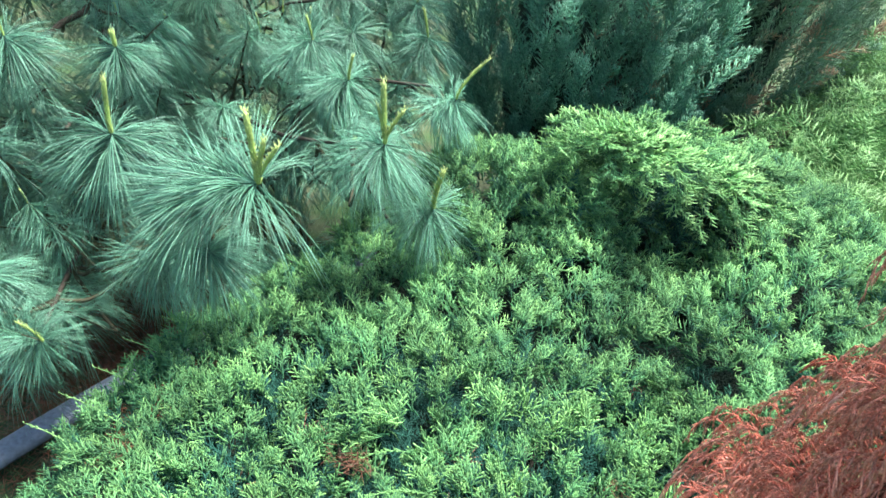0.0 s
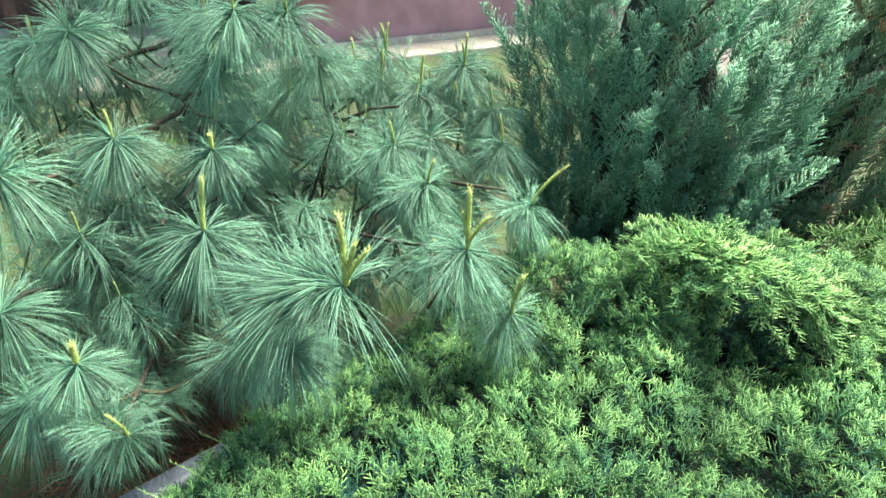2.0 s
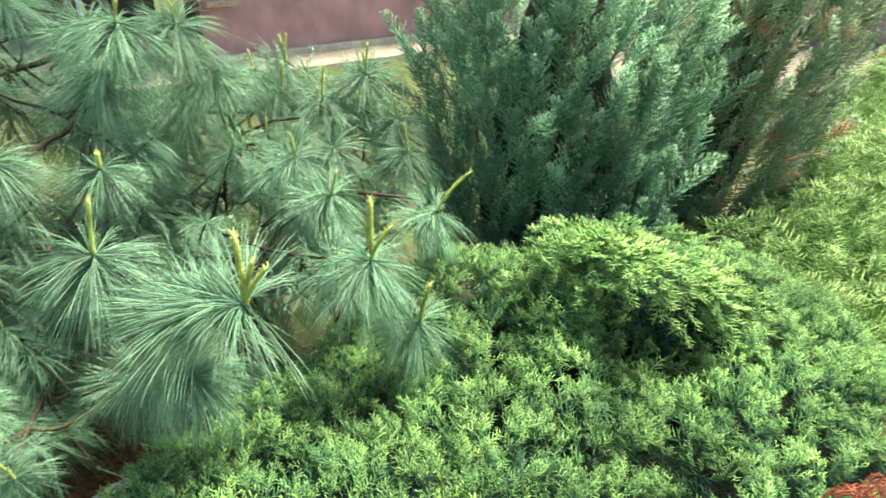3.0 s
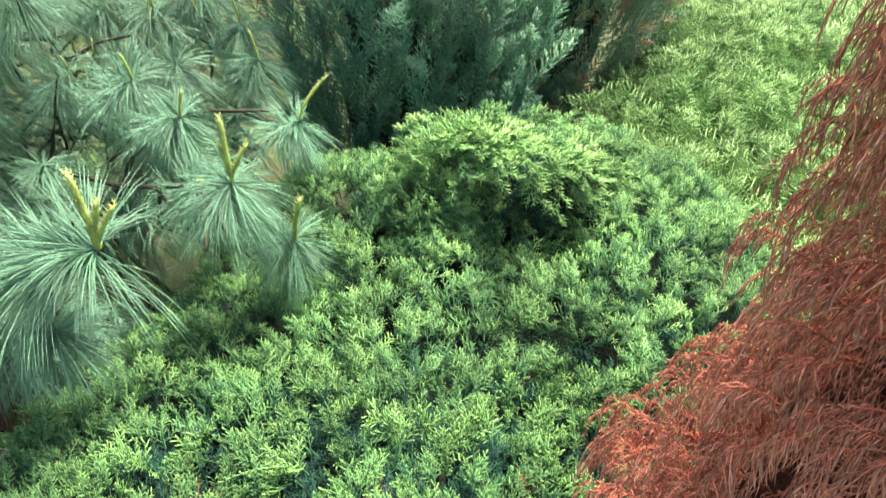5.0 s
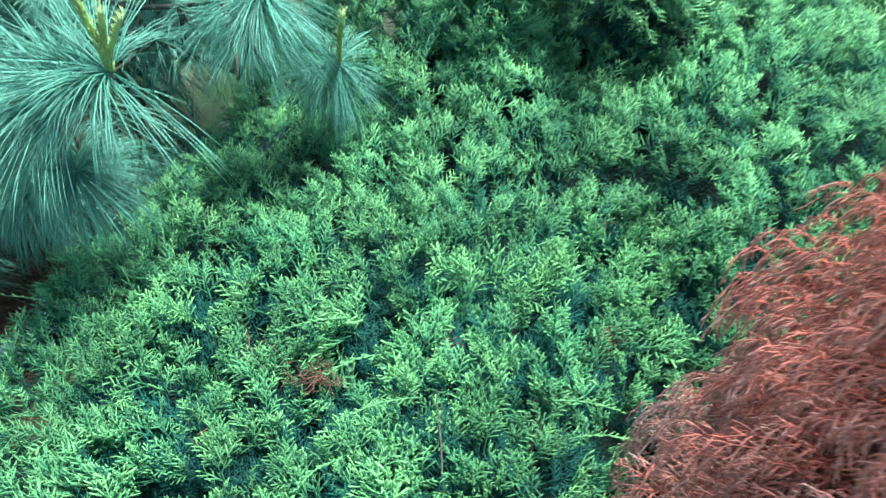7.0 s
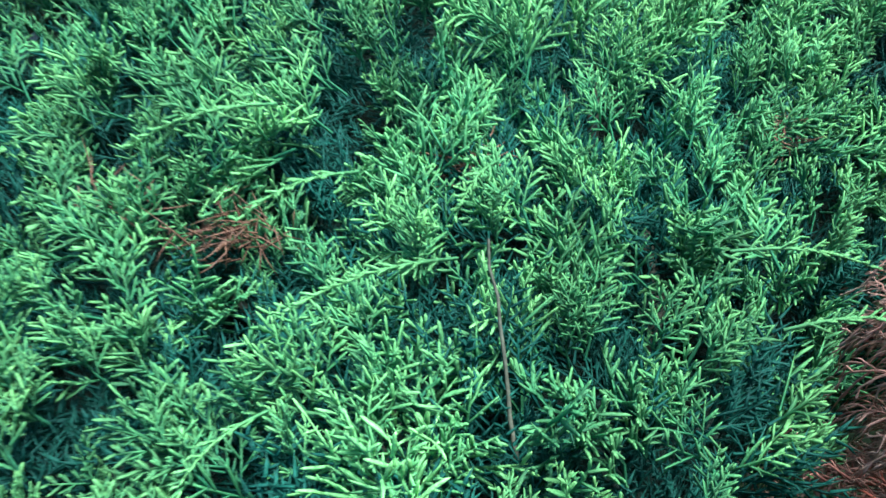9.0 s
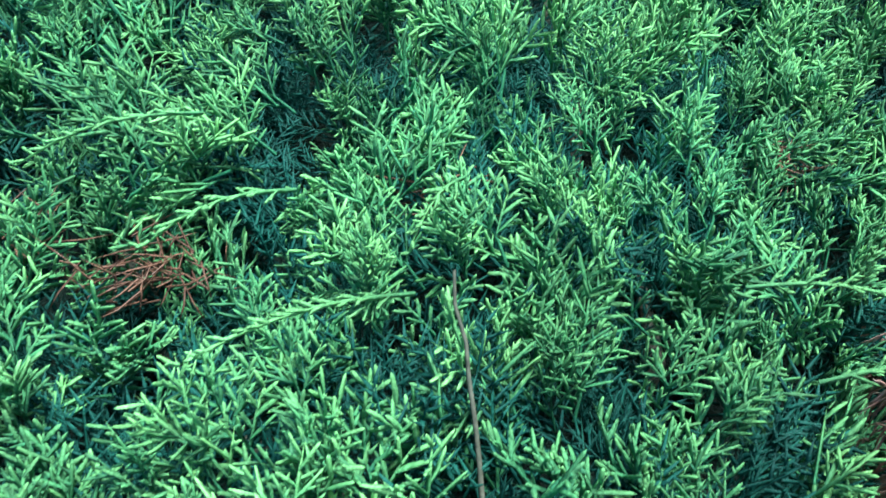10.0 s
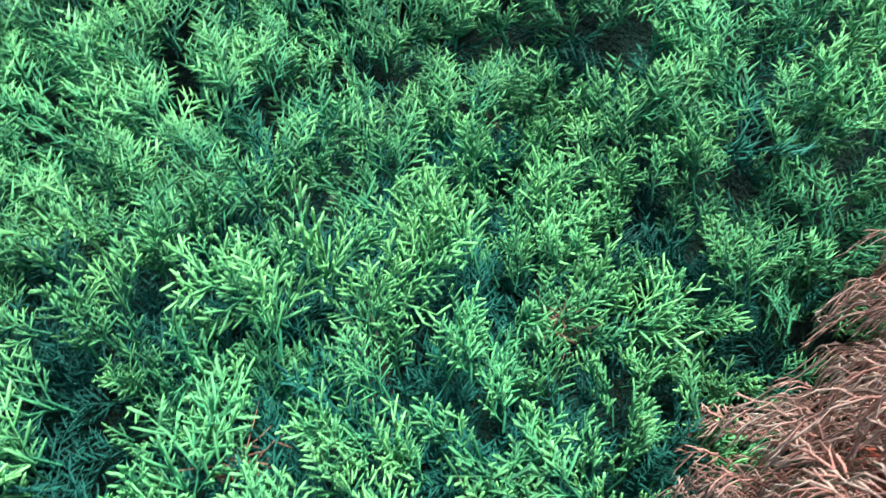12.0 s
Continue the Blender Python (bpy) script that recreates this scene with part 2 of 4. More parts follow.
# ---- sprays ----
def juniper_spray(length=0.06, pairs=5, sub=2, radius=0.001, spread=0.75, droop=0.0, reach=0.42):
    """A flattened juniper spray along +z: a stem with alternate shoots that carry shorter shoots."""
    p = Pile()
    curve = np.array((random.uniform(-0.2, 0.2), random.uniform(-0.25, 0.1) - droop, 0.0))
    n = 3
    s = np.linspace(0, 1, n)[:, None]
    stem = s * length * np.array((0, 0, 1.0)) + s * s * length * curve
    p.tube(stem, [radius * (0.8 - 0.1 * i / n) for i in range(n)], 0.05 + 0.85 * s[:, 0] ** 2)
    for i in range(pairs * 2):
        u = 0.08 + 0.84 * (i + random.random() * 0.6) / (pairs * 2)
        side = 1 if i % 2 else -1
        at = u * length * np.array((0, 0, 1.0)) + u * u * length * curve
        way = np.array((side * spread * random.uniform(0.7, 1.2), random.gauss(0.12 if reach > 0.4 else 0.35, 0.35), 1.0))
        way /= np.linalg.norm(way)
        long = length * (reach * (1 - u) ** 0.8 + 0.14) * random.uniform(0.65, 1.2)
        g = 0.15 + 0.5 * u
        spike(p, at, way, long, radius * 1.15, g, min(1.0, g + 0.5))
        if sub and long > 0.2 * length:
            for j in range(sub):
                q = 0.3 + 0.55 * (j + random.random() * 0.5) / sub
                turn = 1 if j % 2 else -1
                side_way = np.array((-way[2] * turn * 0.7, random.gauss(0.05, 0.35), way[0] * turn * 0.7)) + way * random.uniform(0.8, 1.1)
                spike(p, at + way * long * q, side_way, length * random.uniform(0.12, 0.2), radius * 0.95, g + 0.1, min(1.0, g + 0.6 * random.uniform(0.6, 1.2)))
    return p.arrays()


random.seed(11)
SPRAYS_MID = [juniper_spray(random.uniform(0.05, 0.07), 6, 1, 0.0014) for _ in range(8)]
SPRAYS_FAR = [juniper_spray(random.uniform(0.1, 0.14), 9, 0, 0.0019, 0.8, 0.45, reach=0.2) for _ in range(8)]


def sprig(pile, base, way, up, length, shoots, radius, paler, fine):
    """A short twig with comb-like side shoots in one plane, fresher towards its tip."""
    way = way / np.linalg.norm(way)
    side = np.cross(up, way)
    side /= np.linalg.norm(side) + 1e-9
    face = np.cross(way, side)
    lean = random.uniform(-0.25, 0.25)
    s = np.array((0.0, 0.55, 1.0))
    stem = base + np.outer(s * length, way) + np.outer(s * s * length, side * lean - face * 0.12)
    pile.tube(stem, (radius * 0.75, radius * 0.85, 0), paler * (0.2 + 0.75 * s), spin=random.random() * 6)
    for i in range(shoots):
        u = 0.12 + 0.84 * (i + random.random() * 0.4) / shoots
        at = base + way * length * u + (side * lean - face * 0.12) * length * u * u
        hand = 1 if i % 2 else -1
        go = way * random.uniform(0.75, 1.15) + side * hand * random.uniform(0.55, 1.0) + face * random.gauss(0.12, 0.3)
        go /= np.linalg.norm(go)
        long = length * (0.34 * (1 - u) ** 0.7 + 0.18 if fine else 0.42 * (1 - u) ** 0.7 + 0.2) * random.uniform(0.75, 1.2)
        g0, g1 = paler * (0.2 + 0.5 * u), min(1.0, paler * (0.6 + 0.5 * u))
        if fine:
            finger(pile, at, go, long, radius * random.uniform(0.85, 1.1), g0, g1, way * 0.15 + face * random.gauss(0.05, 0.12))
        else:
            spike(pile, at, go, long, radius * 1.25, g0, g1)
        for q in ((0.4, 0.7) if fine and i < shoots * 0.5 else (0.45,) if i < shoots * 0.7 else ()):
            turn = side * random.choice((-1, 1)) * hand * 0.7 + face * random.gauss(0.1, 0.3)
            spike(pile, at + go * long * q, go * 0.8 + turn, long * random.uniform(0.35, 0.55), radius * 0.85, g0, g1)


def tuft(count, length, shoots, radius, paler, fine=True):
    """A clump of sprigs fanning out from a buried twig along +z, with +y upwards."""
    p = Pile()
    s = np.linspace(0, 1, 4)
    reach = length * 1.1
    p.tube(np.stack((0 * s, 0.012 * np.sin(s * 2.5), s * reach - 0.03), 1), 0.0013 - 0.0006 * s, 0.1 + 0.2 * s)
    for i in range(count):
        u = (i + random.random()) / count
        base = np.array((0.0, 0.012 * math.sin(u * 2.5), u * reach - 0.025))
        hand = (1, -1, 0)[i % 3]
        way = np.array((hand * random.uniform(0.5, 1.0) * (1.1 - 0.5 * u) + random.gauss(0, 0.12), random.uniform(0.05, 0.75) * (1.15 - 0.5 * u), random.uniform(0.55, 1.0)))
        up = np.array((random.gauss(0, 0.35), 1.0, random.gauss(-0.3, 0.35)))
        sprig(p, base, way, up, length * random.uniform(0.7, 1.15), shoots, radius, paler * random.uniform(0.7, 1.15), fine)
    return p.arrays()


random.seed(17)
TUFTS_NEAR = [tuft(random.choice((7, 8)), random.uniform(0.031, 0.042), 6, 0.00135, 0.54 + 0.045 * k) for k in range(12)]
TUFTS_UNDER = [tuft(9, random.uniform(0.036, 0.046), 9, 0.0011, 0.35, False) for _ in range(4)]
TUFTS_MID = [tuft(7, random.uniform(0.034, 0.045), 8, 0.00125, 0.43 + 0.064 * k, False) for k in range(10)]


# ---- the spreading juniper that fills the bed ----
RED_AT = np.array((0.545, 0.25, 0.0))


def red_radius(z):
    """Half width of the dead conifer's crown at a height."""
    return np.interp(z, (0.0, 0.2, 0.45, 0.65, 0.85, 1.0, 1.15, 1.3, 1.5, 1.9), (0.4, 0.48, 0.535, 0.5, 0.455, 0.4, 0.335, 0.34, 0.32, 0.08))


def bed_inside(x, y):
    """Distance to the rim of the bed's juniper, positive inside."""
    left = x + 0.71 - 0.14 * (y - 0.9) - 0.5 * np.clip(y - 1.05, 0, 1)
    right = 1.15 - x
    front = y - 0.22
    back = 1.95 - y - np.clip(-0.15 - x, 0, 1) * 0.75
    clear = np.hypot(x - RED_AT[0], y - RED_AT[1]) - 0.46
    corner = 1.0 - np.hypot((x - 0.2) / 1.12, (y - 1.05) / 1.05)
    return np.minimum(np.minimum(np.minimum(left, right), np.minimum(front, back)), np.minimum(clear, corner)) + 0.05 * ripple(x, y, 6.0, 71.0)


def bed_top(x, y):
    z = 0.575 + 0.02 * np.sin(3.1 * x + 1.2) * np.cos(2.7 * y)
    z = z - 0.09 / (1 + np.exp(-(x - 0.24) / 0.05)) * np.exp(-(((y - 0.76) / 0.28) ** 2))
    z = z - 0.07 * np.exp(-(((x - 0.43) / 0.13) ** 2) - ((y - 1.08) / 0.16) ** 2)
    z = z + 0.05 * np.exp(-(((x - 0.85) / 0.28) ** 2) - ((y - 1.35) / 0.3) ** 2)
    z = z + 0.05 * np.exp(-(((x - 0.5) / 0.3) ** 2) - ((y - 1.62) / 0.2) ** 2) - 0.09 * np.exp(-(((x - 0.55) / 0.15) ** 2) - ((y - 1.42) / 0.11) ** 2) + 0.14 * np.exp(-(((x - 0.12) / 0.22) ** 2) - ((y - 1.68) / 0.28) ** 2) + 0.12 * np.exp(-(((x - 0.85) / 0.2) ** 2) - ((y - 1.75) / 0.25) ** 2)
    z = z + 0.09 * np.exp(-(((x - 0.3) / 0.12) ** 2) - ((y - 1.5) / 0.13) ** 2)
    z = z - 0.03 * np.exp(-(((x + 0.05) / 0.12) ** 2) - ((y - 0.86) / 0.09) ** 2)
    d = bed_inside(x, y)
    return z - 0.22 * np.exp(-np.clip(d, -0.05, 1) / 0.07)


def slope_of(top, x, y, e=0.02):
    return (top(x + e, y) - top(x - e, y)) / (2 * e), (top(x, y + e) - top(x, y - e)) / (2 * e)


def bed_sprays(x0, x1, y0, y1, gap, keep, depth, seed, heart=(0.03, 0.25), lift=0.75, top=bed_top, inside=bed_inside, bumps=0.03, holes=0.34, keep_out=None):
    """Places, turns and sizes for sprays over a mound."""
    r = np.random.default_rng(seed)
    gx, gy = np.meshgrid(np.arange(x0, x1, gap), np.arange(y0, y1, gap))
    x = gx.ravel() + r.uniform(-0.6, 0.6, gx.size) * gap
    y = gy.ravel() + r.uniform(-0.6, 0.6, gy.size) * gap
    ok = (inside(x, y) > 0) & (r.random(x.size) < keep)
    if keep_out is not None:
        ok &= ~keep_out(x, y)
    x, y = x[ok], y[ok]
    lump = 0.8 * ripple(x, y, 9.0, 3.0) + 0.4 * ripple(x, y, 22.0, 8.0) + 0.5 * (tiers(x, y) - 0.5)
    hole = ripple(x, y, 14.0, 21.0)
    ok = hole < holes
    x, y, lump = x[ok], y[ok], lump[ok]
    sx, sy = slope_of(top, x, y)
    normal = np.stack((-sx, -sy, np.ones_like(x)), axis=1)
    normal /= np.linalg.norm(normal, axis=1)[:, None]
    out = np.stack((x - heart[0], y - heart[1], np.zeros_like(x)), axis=1)
    out /= np.linalg.norm(out, axis=1)[:, None] + 1e-6
    tuft = np.stack((ripple(x, y, 16.0, 31.0), ripple(x, y, 16.0, 47.0), np.zeros_like(x)), axis=1) * 1.5
    way = out * 0.75 + normal * lift + tuft + r.normal(0, 0.28, (len(x), 3))
    z = top(x, y) + bumps * lump - depth - r.random(len(x)) * 0.02
    pos = np.stack((x, y, z), axis=1)
    up = normal + r.normal(0, 0.35, (len(x), 3))
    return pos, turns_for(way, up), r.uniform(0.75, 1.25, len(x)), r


def tiers(x, y):
    """Overlapping tiers of branches: 1 at the front lip of a tier, falling to 0 under the next one."""
    k = (y + 0.25 * x + 0.09 * ripple(x, y, 4.0, 91.0) + 0.03 * ripple(x, y, 13.0, 17.0)) / 0.11
    return 1.0 - (k - np.floor(k))


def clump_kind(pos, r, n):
    """Puts shade into the colour: pale variants on the crests, dark ones in the hollows."""
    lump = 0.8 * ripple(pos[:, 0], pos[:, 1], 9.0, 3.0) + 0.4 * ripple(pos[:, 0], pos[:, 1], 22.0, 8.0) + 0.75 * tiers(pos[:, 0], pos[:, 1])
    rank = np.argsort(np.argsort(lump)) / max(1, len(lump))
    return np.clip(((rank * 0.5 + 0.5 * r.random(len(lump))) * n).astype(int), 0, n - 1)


def mound_mesh(name, top, inside, x0, x1, y0, y1, step, below, mat, floor=0.0):
    """A rough solid mound that fills a shrub's gaps, down to the soil."""
    xs, ys = np.arange(x0, x1 + step, step), np.arange(y0, y1 + step, step)
    gx, gy = np.meshgrid(xs, ys)
    d = inside(gx, gy)
    z = top(gx, gy) - below + 0.035 * ripple(gx, gy, 12.0, 5.0) + 0.02 * ripple(gx, gy, 30.0, 9.0)
    z = np.where(d > 0.04, z, floor - 0.05)
    z = np.maximum(z, floor - 0.05)
    v = np.stack((gx, gy, z), axis=2).reshape(-1, 3)
    nx, ny = len(xs), len(ys)
    i, j = np.meshgrid(np.arange(nx - 1), np.arange(ny - 1))
    q = (j * nx + i).ravel()
    t = np.vstack((np.stack((q, q + 1, q + nx + 1), 1), np.stack((q, q + nx + 1, q + nx), 1)))
    return mesh_of(name, v, t, None, [mat])


def near_zone(x, y):
    return (x > -0.42) & (x < 0.52) & (y > 0.42) & (y < 1.08)


bed = thing("spreading_juniper", "low spreading green juniper shrub covering the bed", "shrub", (0.03, 0.5, 0.0))
# A dark mound in place of the shade between the branches.
part("inner_fill", mound_mesh("inner_fill", bed_top, bed_inside, -0.85, 1.25, 0.15, 2.0, 0.03, 0.16, INNER), bed, "dark mound standing in for shade inside the shrub", "stuff")

pos, rot, size, r = bed_sprays(-0.42, 0.52, 0.42, 1.08, 0.036, 1.0, 0.024, 101, lift=0.55, holes=0.5, bumps=0.045)
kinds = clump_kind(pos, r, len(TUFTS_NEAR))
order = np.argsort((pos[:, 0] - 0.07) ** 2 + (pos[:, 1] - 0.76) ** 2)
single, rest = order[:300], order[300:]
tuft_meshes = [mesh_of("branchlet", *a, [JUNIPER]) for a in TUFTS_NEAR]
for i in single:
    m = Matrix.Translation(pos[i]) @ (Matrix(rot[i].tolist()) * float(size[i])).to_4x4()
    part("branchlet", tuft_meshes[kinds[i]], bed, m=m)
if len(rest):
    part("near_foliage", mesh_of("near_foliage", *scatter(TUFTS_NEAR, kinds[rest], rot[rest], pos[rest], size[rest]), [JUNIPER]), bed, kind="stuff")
# Lower layers in the darker copy, so the shade under the tufts is painted.
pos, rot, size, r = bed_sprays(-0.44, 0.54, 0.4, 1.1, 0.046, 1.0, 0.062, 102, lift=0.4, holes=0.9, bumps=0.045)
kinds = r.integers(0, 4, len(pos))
part("under_foliage", mesh_of("under_foliage", *scatter(TUFTS_UNDER, kinds, rot, pos, size), [JUNIPER_SHADE]), bed, "blue-green inner foliage with shade in its colour", "stuff")
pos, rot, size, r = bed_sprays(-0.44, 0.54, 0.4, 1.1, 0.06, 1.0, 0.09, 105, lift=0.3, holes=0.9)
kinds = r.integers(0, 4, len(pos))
part("deep_foliage", mesh_of("deep_foliage", *scatter(TUFTS_UNDER, kinds, rot, pos, size * 1.1), [JUNIPER_SHADE]), bed, "blue-green inner foliage with shade in its colour", "stuff")
pos, rot, size, r = bed_sprays(-0.85, 1.2, 0.3, 1.95, 0.036, 1.0, 0.025, 103, lift=0.45, holes=0.72, bumps=0.05, keep_out=near_zone)
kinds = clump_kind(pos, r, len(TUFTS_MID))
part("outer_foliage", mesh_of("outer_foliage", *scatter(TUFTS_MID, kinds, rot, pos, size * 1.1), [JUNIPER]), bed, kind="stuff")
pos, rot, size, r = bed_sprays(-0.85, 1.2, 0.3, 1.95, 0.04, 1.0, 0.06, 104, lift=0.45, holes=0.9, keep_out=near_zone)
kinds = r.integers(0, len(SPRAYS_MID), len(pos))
part("outer_under_foliage", mesh_of("outer_under_foliage", *scatter(SPRAYS_MID, kinds, rot, pos, size * 1.2), [JUNIPER_SHADE]), bed, "blue-green inner foliage with shade in its colour", "stuff")


def stem_between(pile, a, b, r0, r1, sag=0.03, n=7, wobble=0.012, sides=6):
    s = np.linspace(0, 1, n)
    p = np.outer(1 - s, a) + np.outer(s, b)
    p[:, 2] += sag * np.sin(np.pi * s)
    p[1:-1] += rng.normal(0, wobble, (n - 2, 3))
    pile.tube(p, r0 + (r1 - r0) * s, np.zeros(n), sides=sides, tip=False)
    return p


for k in range(16):
    a = rng.uniform(-1.5, 4.6)
    reach = rng.uniform(0.35, 0.8)
    end = np.array((0.03 + math.sin(a) * reach * 0.8, 0.5 + math.cos(a) * reach, 0.0))
    if bed_inside(end[0], end[1]) < 0.08:
        continue
    end[2] = bed_top(end[0], end[1]) - 0.1
    pile = Pile()
    stem_between(pile, np.array((0.03, 0.5, 0.12)), end, 0.011, 0.003, 0.1)
    part("branch", pile.mesh("branch", TWIG), bed)
pile = Pile()
stem_between(pile, np.array((0.0, 0.63, 0.51)), np.array((0.021, 0.745, 0.59)), 0.0016, 0.0008, 0.004, 9, 0.0012)
part("branch", pile.mesh("branch", TWIG), bed, "bare grey-brown stem rising through the foliage")


def leader(a, b, count, mat, name="leader_shoot", label="long pale leading shoot", sag=0.012):
    """A long shoot with short side sprays all along."""
    pile = Pile()
    a, b = np.asarray(a, float), np.asarray(b, float)
    s = np.linspace(0, 1, 8)
    p = np.outer(1 - s, a) + np.outer(s, b)
    p[:, 2] += sag * np.sin(np.pi * s)
    pile.tube(p, 0.0014 - 0.0007 * s, 0.4 + 0.6 * s)
    way = (b - a) / np.linalg.norm(b - a)
    cross = np.cross(way, (0, 0, 1.0))
    for i in range(count):
        u = 0.1 + 0.9 * (i + 0.5 * random.random()) / count
        k = u * 7
        j = min(int(k), 6)
        at = p[j] + (p[j + 1] - p[j]) * (k - j)
        side = 1 if i % 2 else -1
        w = way * random.uniform(0.7, 1.2) + cross * side * random.uniform(0.2, 0.8) + np.array((0, 0, random.uniform(-0.1, 0.9)))
        long = random.uniform(0.005, 0.013) * (1.25 - 0.6 * u)
        shoot(pile, at, w, long, 0.001, 0.4 + 0.3 * u, 0.75 + 0.25 * u)
        for q in (0.35, 0.6):
            shoot(pile, at + w / np.linalg.norm(w) * long * q, w + cross * random.uniform(-0.9, 0.9) + way * 0.5, long * 0.45, 0.001, 0.5, 0.95)
    return part(name, pile.mesh(name, mat), bed, label)


leader((-0.08, 0.885, 0.6), (-0.19, 0.89, 0.588), 16, JUNIPER)
leader((-0.04, 0.81, 0.6), (-0.118, 0.796, 0.6), 16, JUNIPER)
leader((0.0, 0.735, 0.595), (-0.1, 0.72, 0.612), 20, JUNIPER)
leader((0.04, 0.79, 0.6), (0.0, 0.75, 0.6), 12, JUNIPER)
leader((-0.12, 0.69, 0.57), (-0.17, 0.66, 0.575), 12, JUNIPER)
leader((0.17, 0.66, 0.545), (0.255, 0.65, 0.52), 18, JUNIPER)
leader((0.17, 0.72, 0.54), (0.26, 0.69, 0.52), 18, JUNIPER)
leader((0.3, 1.0, 0.53), (0.23, 0.99, 0.55), 12, JUNIPER)
for x, y in ((-0.6, 1.1), (-0.63, 1.02), (-0.66, 0.95), (-0.55, 1.17), (-0.69, 0.88)):
    leader((x + 0.1, y - 0.01, 0.5), (x - 0.03, y + 0.03, 0.545), 16, JUNIPER_GOLD, label="pale upturned shoot on the rim of the shrub")


def dead_patch(x, y, spread, count):
    pile = Pile()
    for _ in range(count):
        at = np.array((x + rng.normal(0, spread), y + rng.normal(0, spread * 0.5), 0.0))
        at[2] = bed_top(at[0], at[1]) - 0.03 + rng.uniform(-0.01, 0.012)
        shoot(pile, at, rng.normal(0, 1, 3) * (1, 1, 0.35), rng.uniform(0.012, 0.04), 0.0007, 0.0, 0.5, rng.normal(0, 0.2, 3))
    part("dead_growth", pile.mesh("dead_growth", JUNIPER_DEAD), bed, "rust-brown dead twigs", "stuff")


dead_patch(-0.14, 0.855, 0.02, 90)
dead_patch(0.045, 0.86, 0.01, 40)
dead_patch(0.317, 0.86, 0.012, 40)
dead_patch(-0.215, 0.9, 0.016, 40)
dead_patch(0.4, 1.1, 0.015, 14)
dead_patch(-0.3, 0.78, 0.015, 14)


# ---- the arching juniper with golden tips behind it ----
def arch_inside(x, y):
    return 1.0 - np.hypot((x - 0.46) / 0.3, (y - 1.7) / 0.23)


def arch_top(x, y):
    d = np.clip(arch_inside(x, y), 0, 1)
    return 0.57 + 0.14 * np.sin(np.pi / 2 * d) ** 0.8


arch = thing("arching_juniper", "juniper shrub with arching yellow-green branch tips above a dark hollow", "shrub", (0.46, 1.7, 0.0))
# The same dark mound stands in for shade under the arch.
part("inner_fill", mound_mesh("inner_fill", lambda x, y: arch_top(x, y) - 0.09, lambda x, y: arch_inside(x, y) - 0.25, -0.1, 1.0, 1.25, 2.05, 0.03, 0.05, INNER), arch, "solid mound filling the gaps inside the shrub", "stuff")
pos, rot, size, r = bed_sprays(-0.05, 0.98, 1.28, 2.0, 0.034, 1.0, 0.03, 201, heart=(0.45, 1.8), lift=0.3, top=arch_top, inside=arch_inside, holes=0.5)
kinds = r.integers(0, 6, len(pos))
# The front flank takes the darker copy: the hollow's shade is painted on.
lit_side = (pos[:, 0] < 0.46) | (pos[:, 1] > 1.72)
for mask, mat in ((lit_side, JUNIPER), (~lit_side, JUNIPER_SHADE)):
    part("under_foliage", mesh_of("under_foliage", *scatter(TUFTS_MID, kinds[mask], rot[mask], pos[mask], size[mask] * 1.1), [mat]), arch, "foliage with shade painted into its colour" if mat is JUNIPER_SHADE else "", kind="stuff")
pile = Pile()
stem_between(pile, np.array((0.46, 1.8, 0.0)), np.array((0.46, 1.75, 0.75)), 0.03, 0.018, 0.0)
part("trunk", pile.mesh("trunk", TWIG), arch)


random.seed(19)
ARCH_TUFTS = [tuft(4, random.uniform(0.045, 0.058), 8, 0.0016, 0.58 + 0.11 * k, False) for k in range(6)]


ARCH_TIPS = [tuft(4, random.uniform(0.045, 0.055), 8, 0.0018, 1.05, False) for _ in range(4)]


def hanging_tip(at, reach, fall, width, mat, kinds=ARCH_TUFTS):
    """A drooping branch tip made of sprays along a curved twig."""
    at, reach = np.asarray(at, float), np.asarray(reach, float)
    pile = Pile()
    s = np.linspace(0, 1, 9)
    p = at + (0, 0.03, -0.05) + np.outer(s, reach)
    p[:, 2] += 0.035 * np.sin(np.pi * s * 0.7) - fall * s ** 2.5
    pile.tube(p, 0.003 - 0.002 * s, 0.2 + 0.5 * s)
    v1, t1, g1 = pile.arrays()
    posn, ways = [], []
    for i in range(7):
        k = (0.2 + 0.8 * (i + rng.random()) / 7) * 8
        j = min(int(k), 7)
        posn.append(p[j] + (p[j + 1] - p[j]) * (k - j))
        d = p[j + 1] - p[j]
        d /= np.linalg.norm(d)
        side = np.cross(d, (0, 0, 1.0))
        ways.append(d + side * rng.uniform(-0.9, 0.9) + rng.normal(0, 0.15, 3) + (0, 0, 0.12))
    posn, ways = np.array(posn), np.array(ways)
    up = np.tile((0.0, -0.3, 1.0), (7, 1)) + rng.normal(0, 0.2, (7, 3))
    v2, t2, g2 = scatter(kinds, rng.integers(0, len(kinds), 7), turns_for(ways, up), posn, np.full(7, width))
    me = mesh_of("branch_tip", np.vstack((v1, v2)), np.vstack((t1, t2 + len(v1))), np.concatenate((g1, g2)), [mat])
    part("branch_tip", me, arch, "yellow-green arching branch tip" if mat is JUNIPER_GOLD else "")


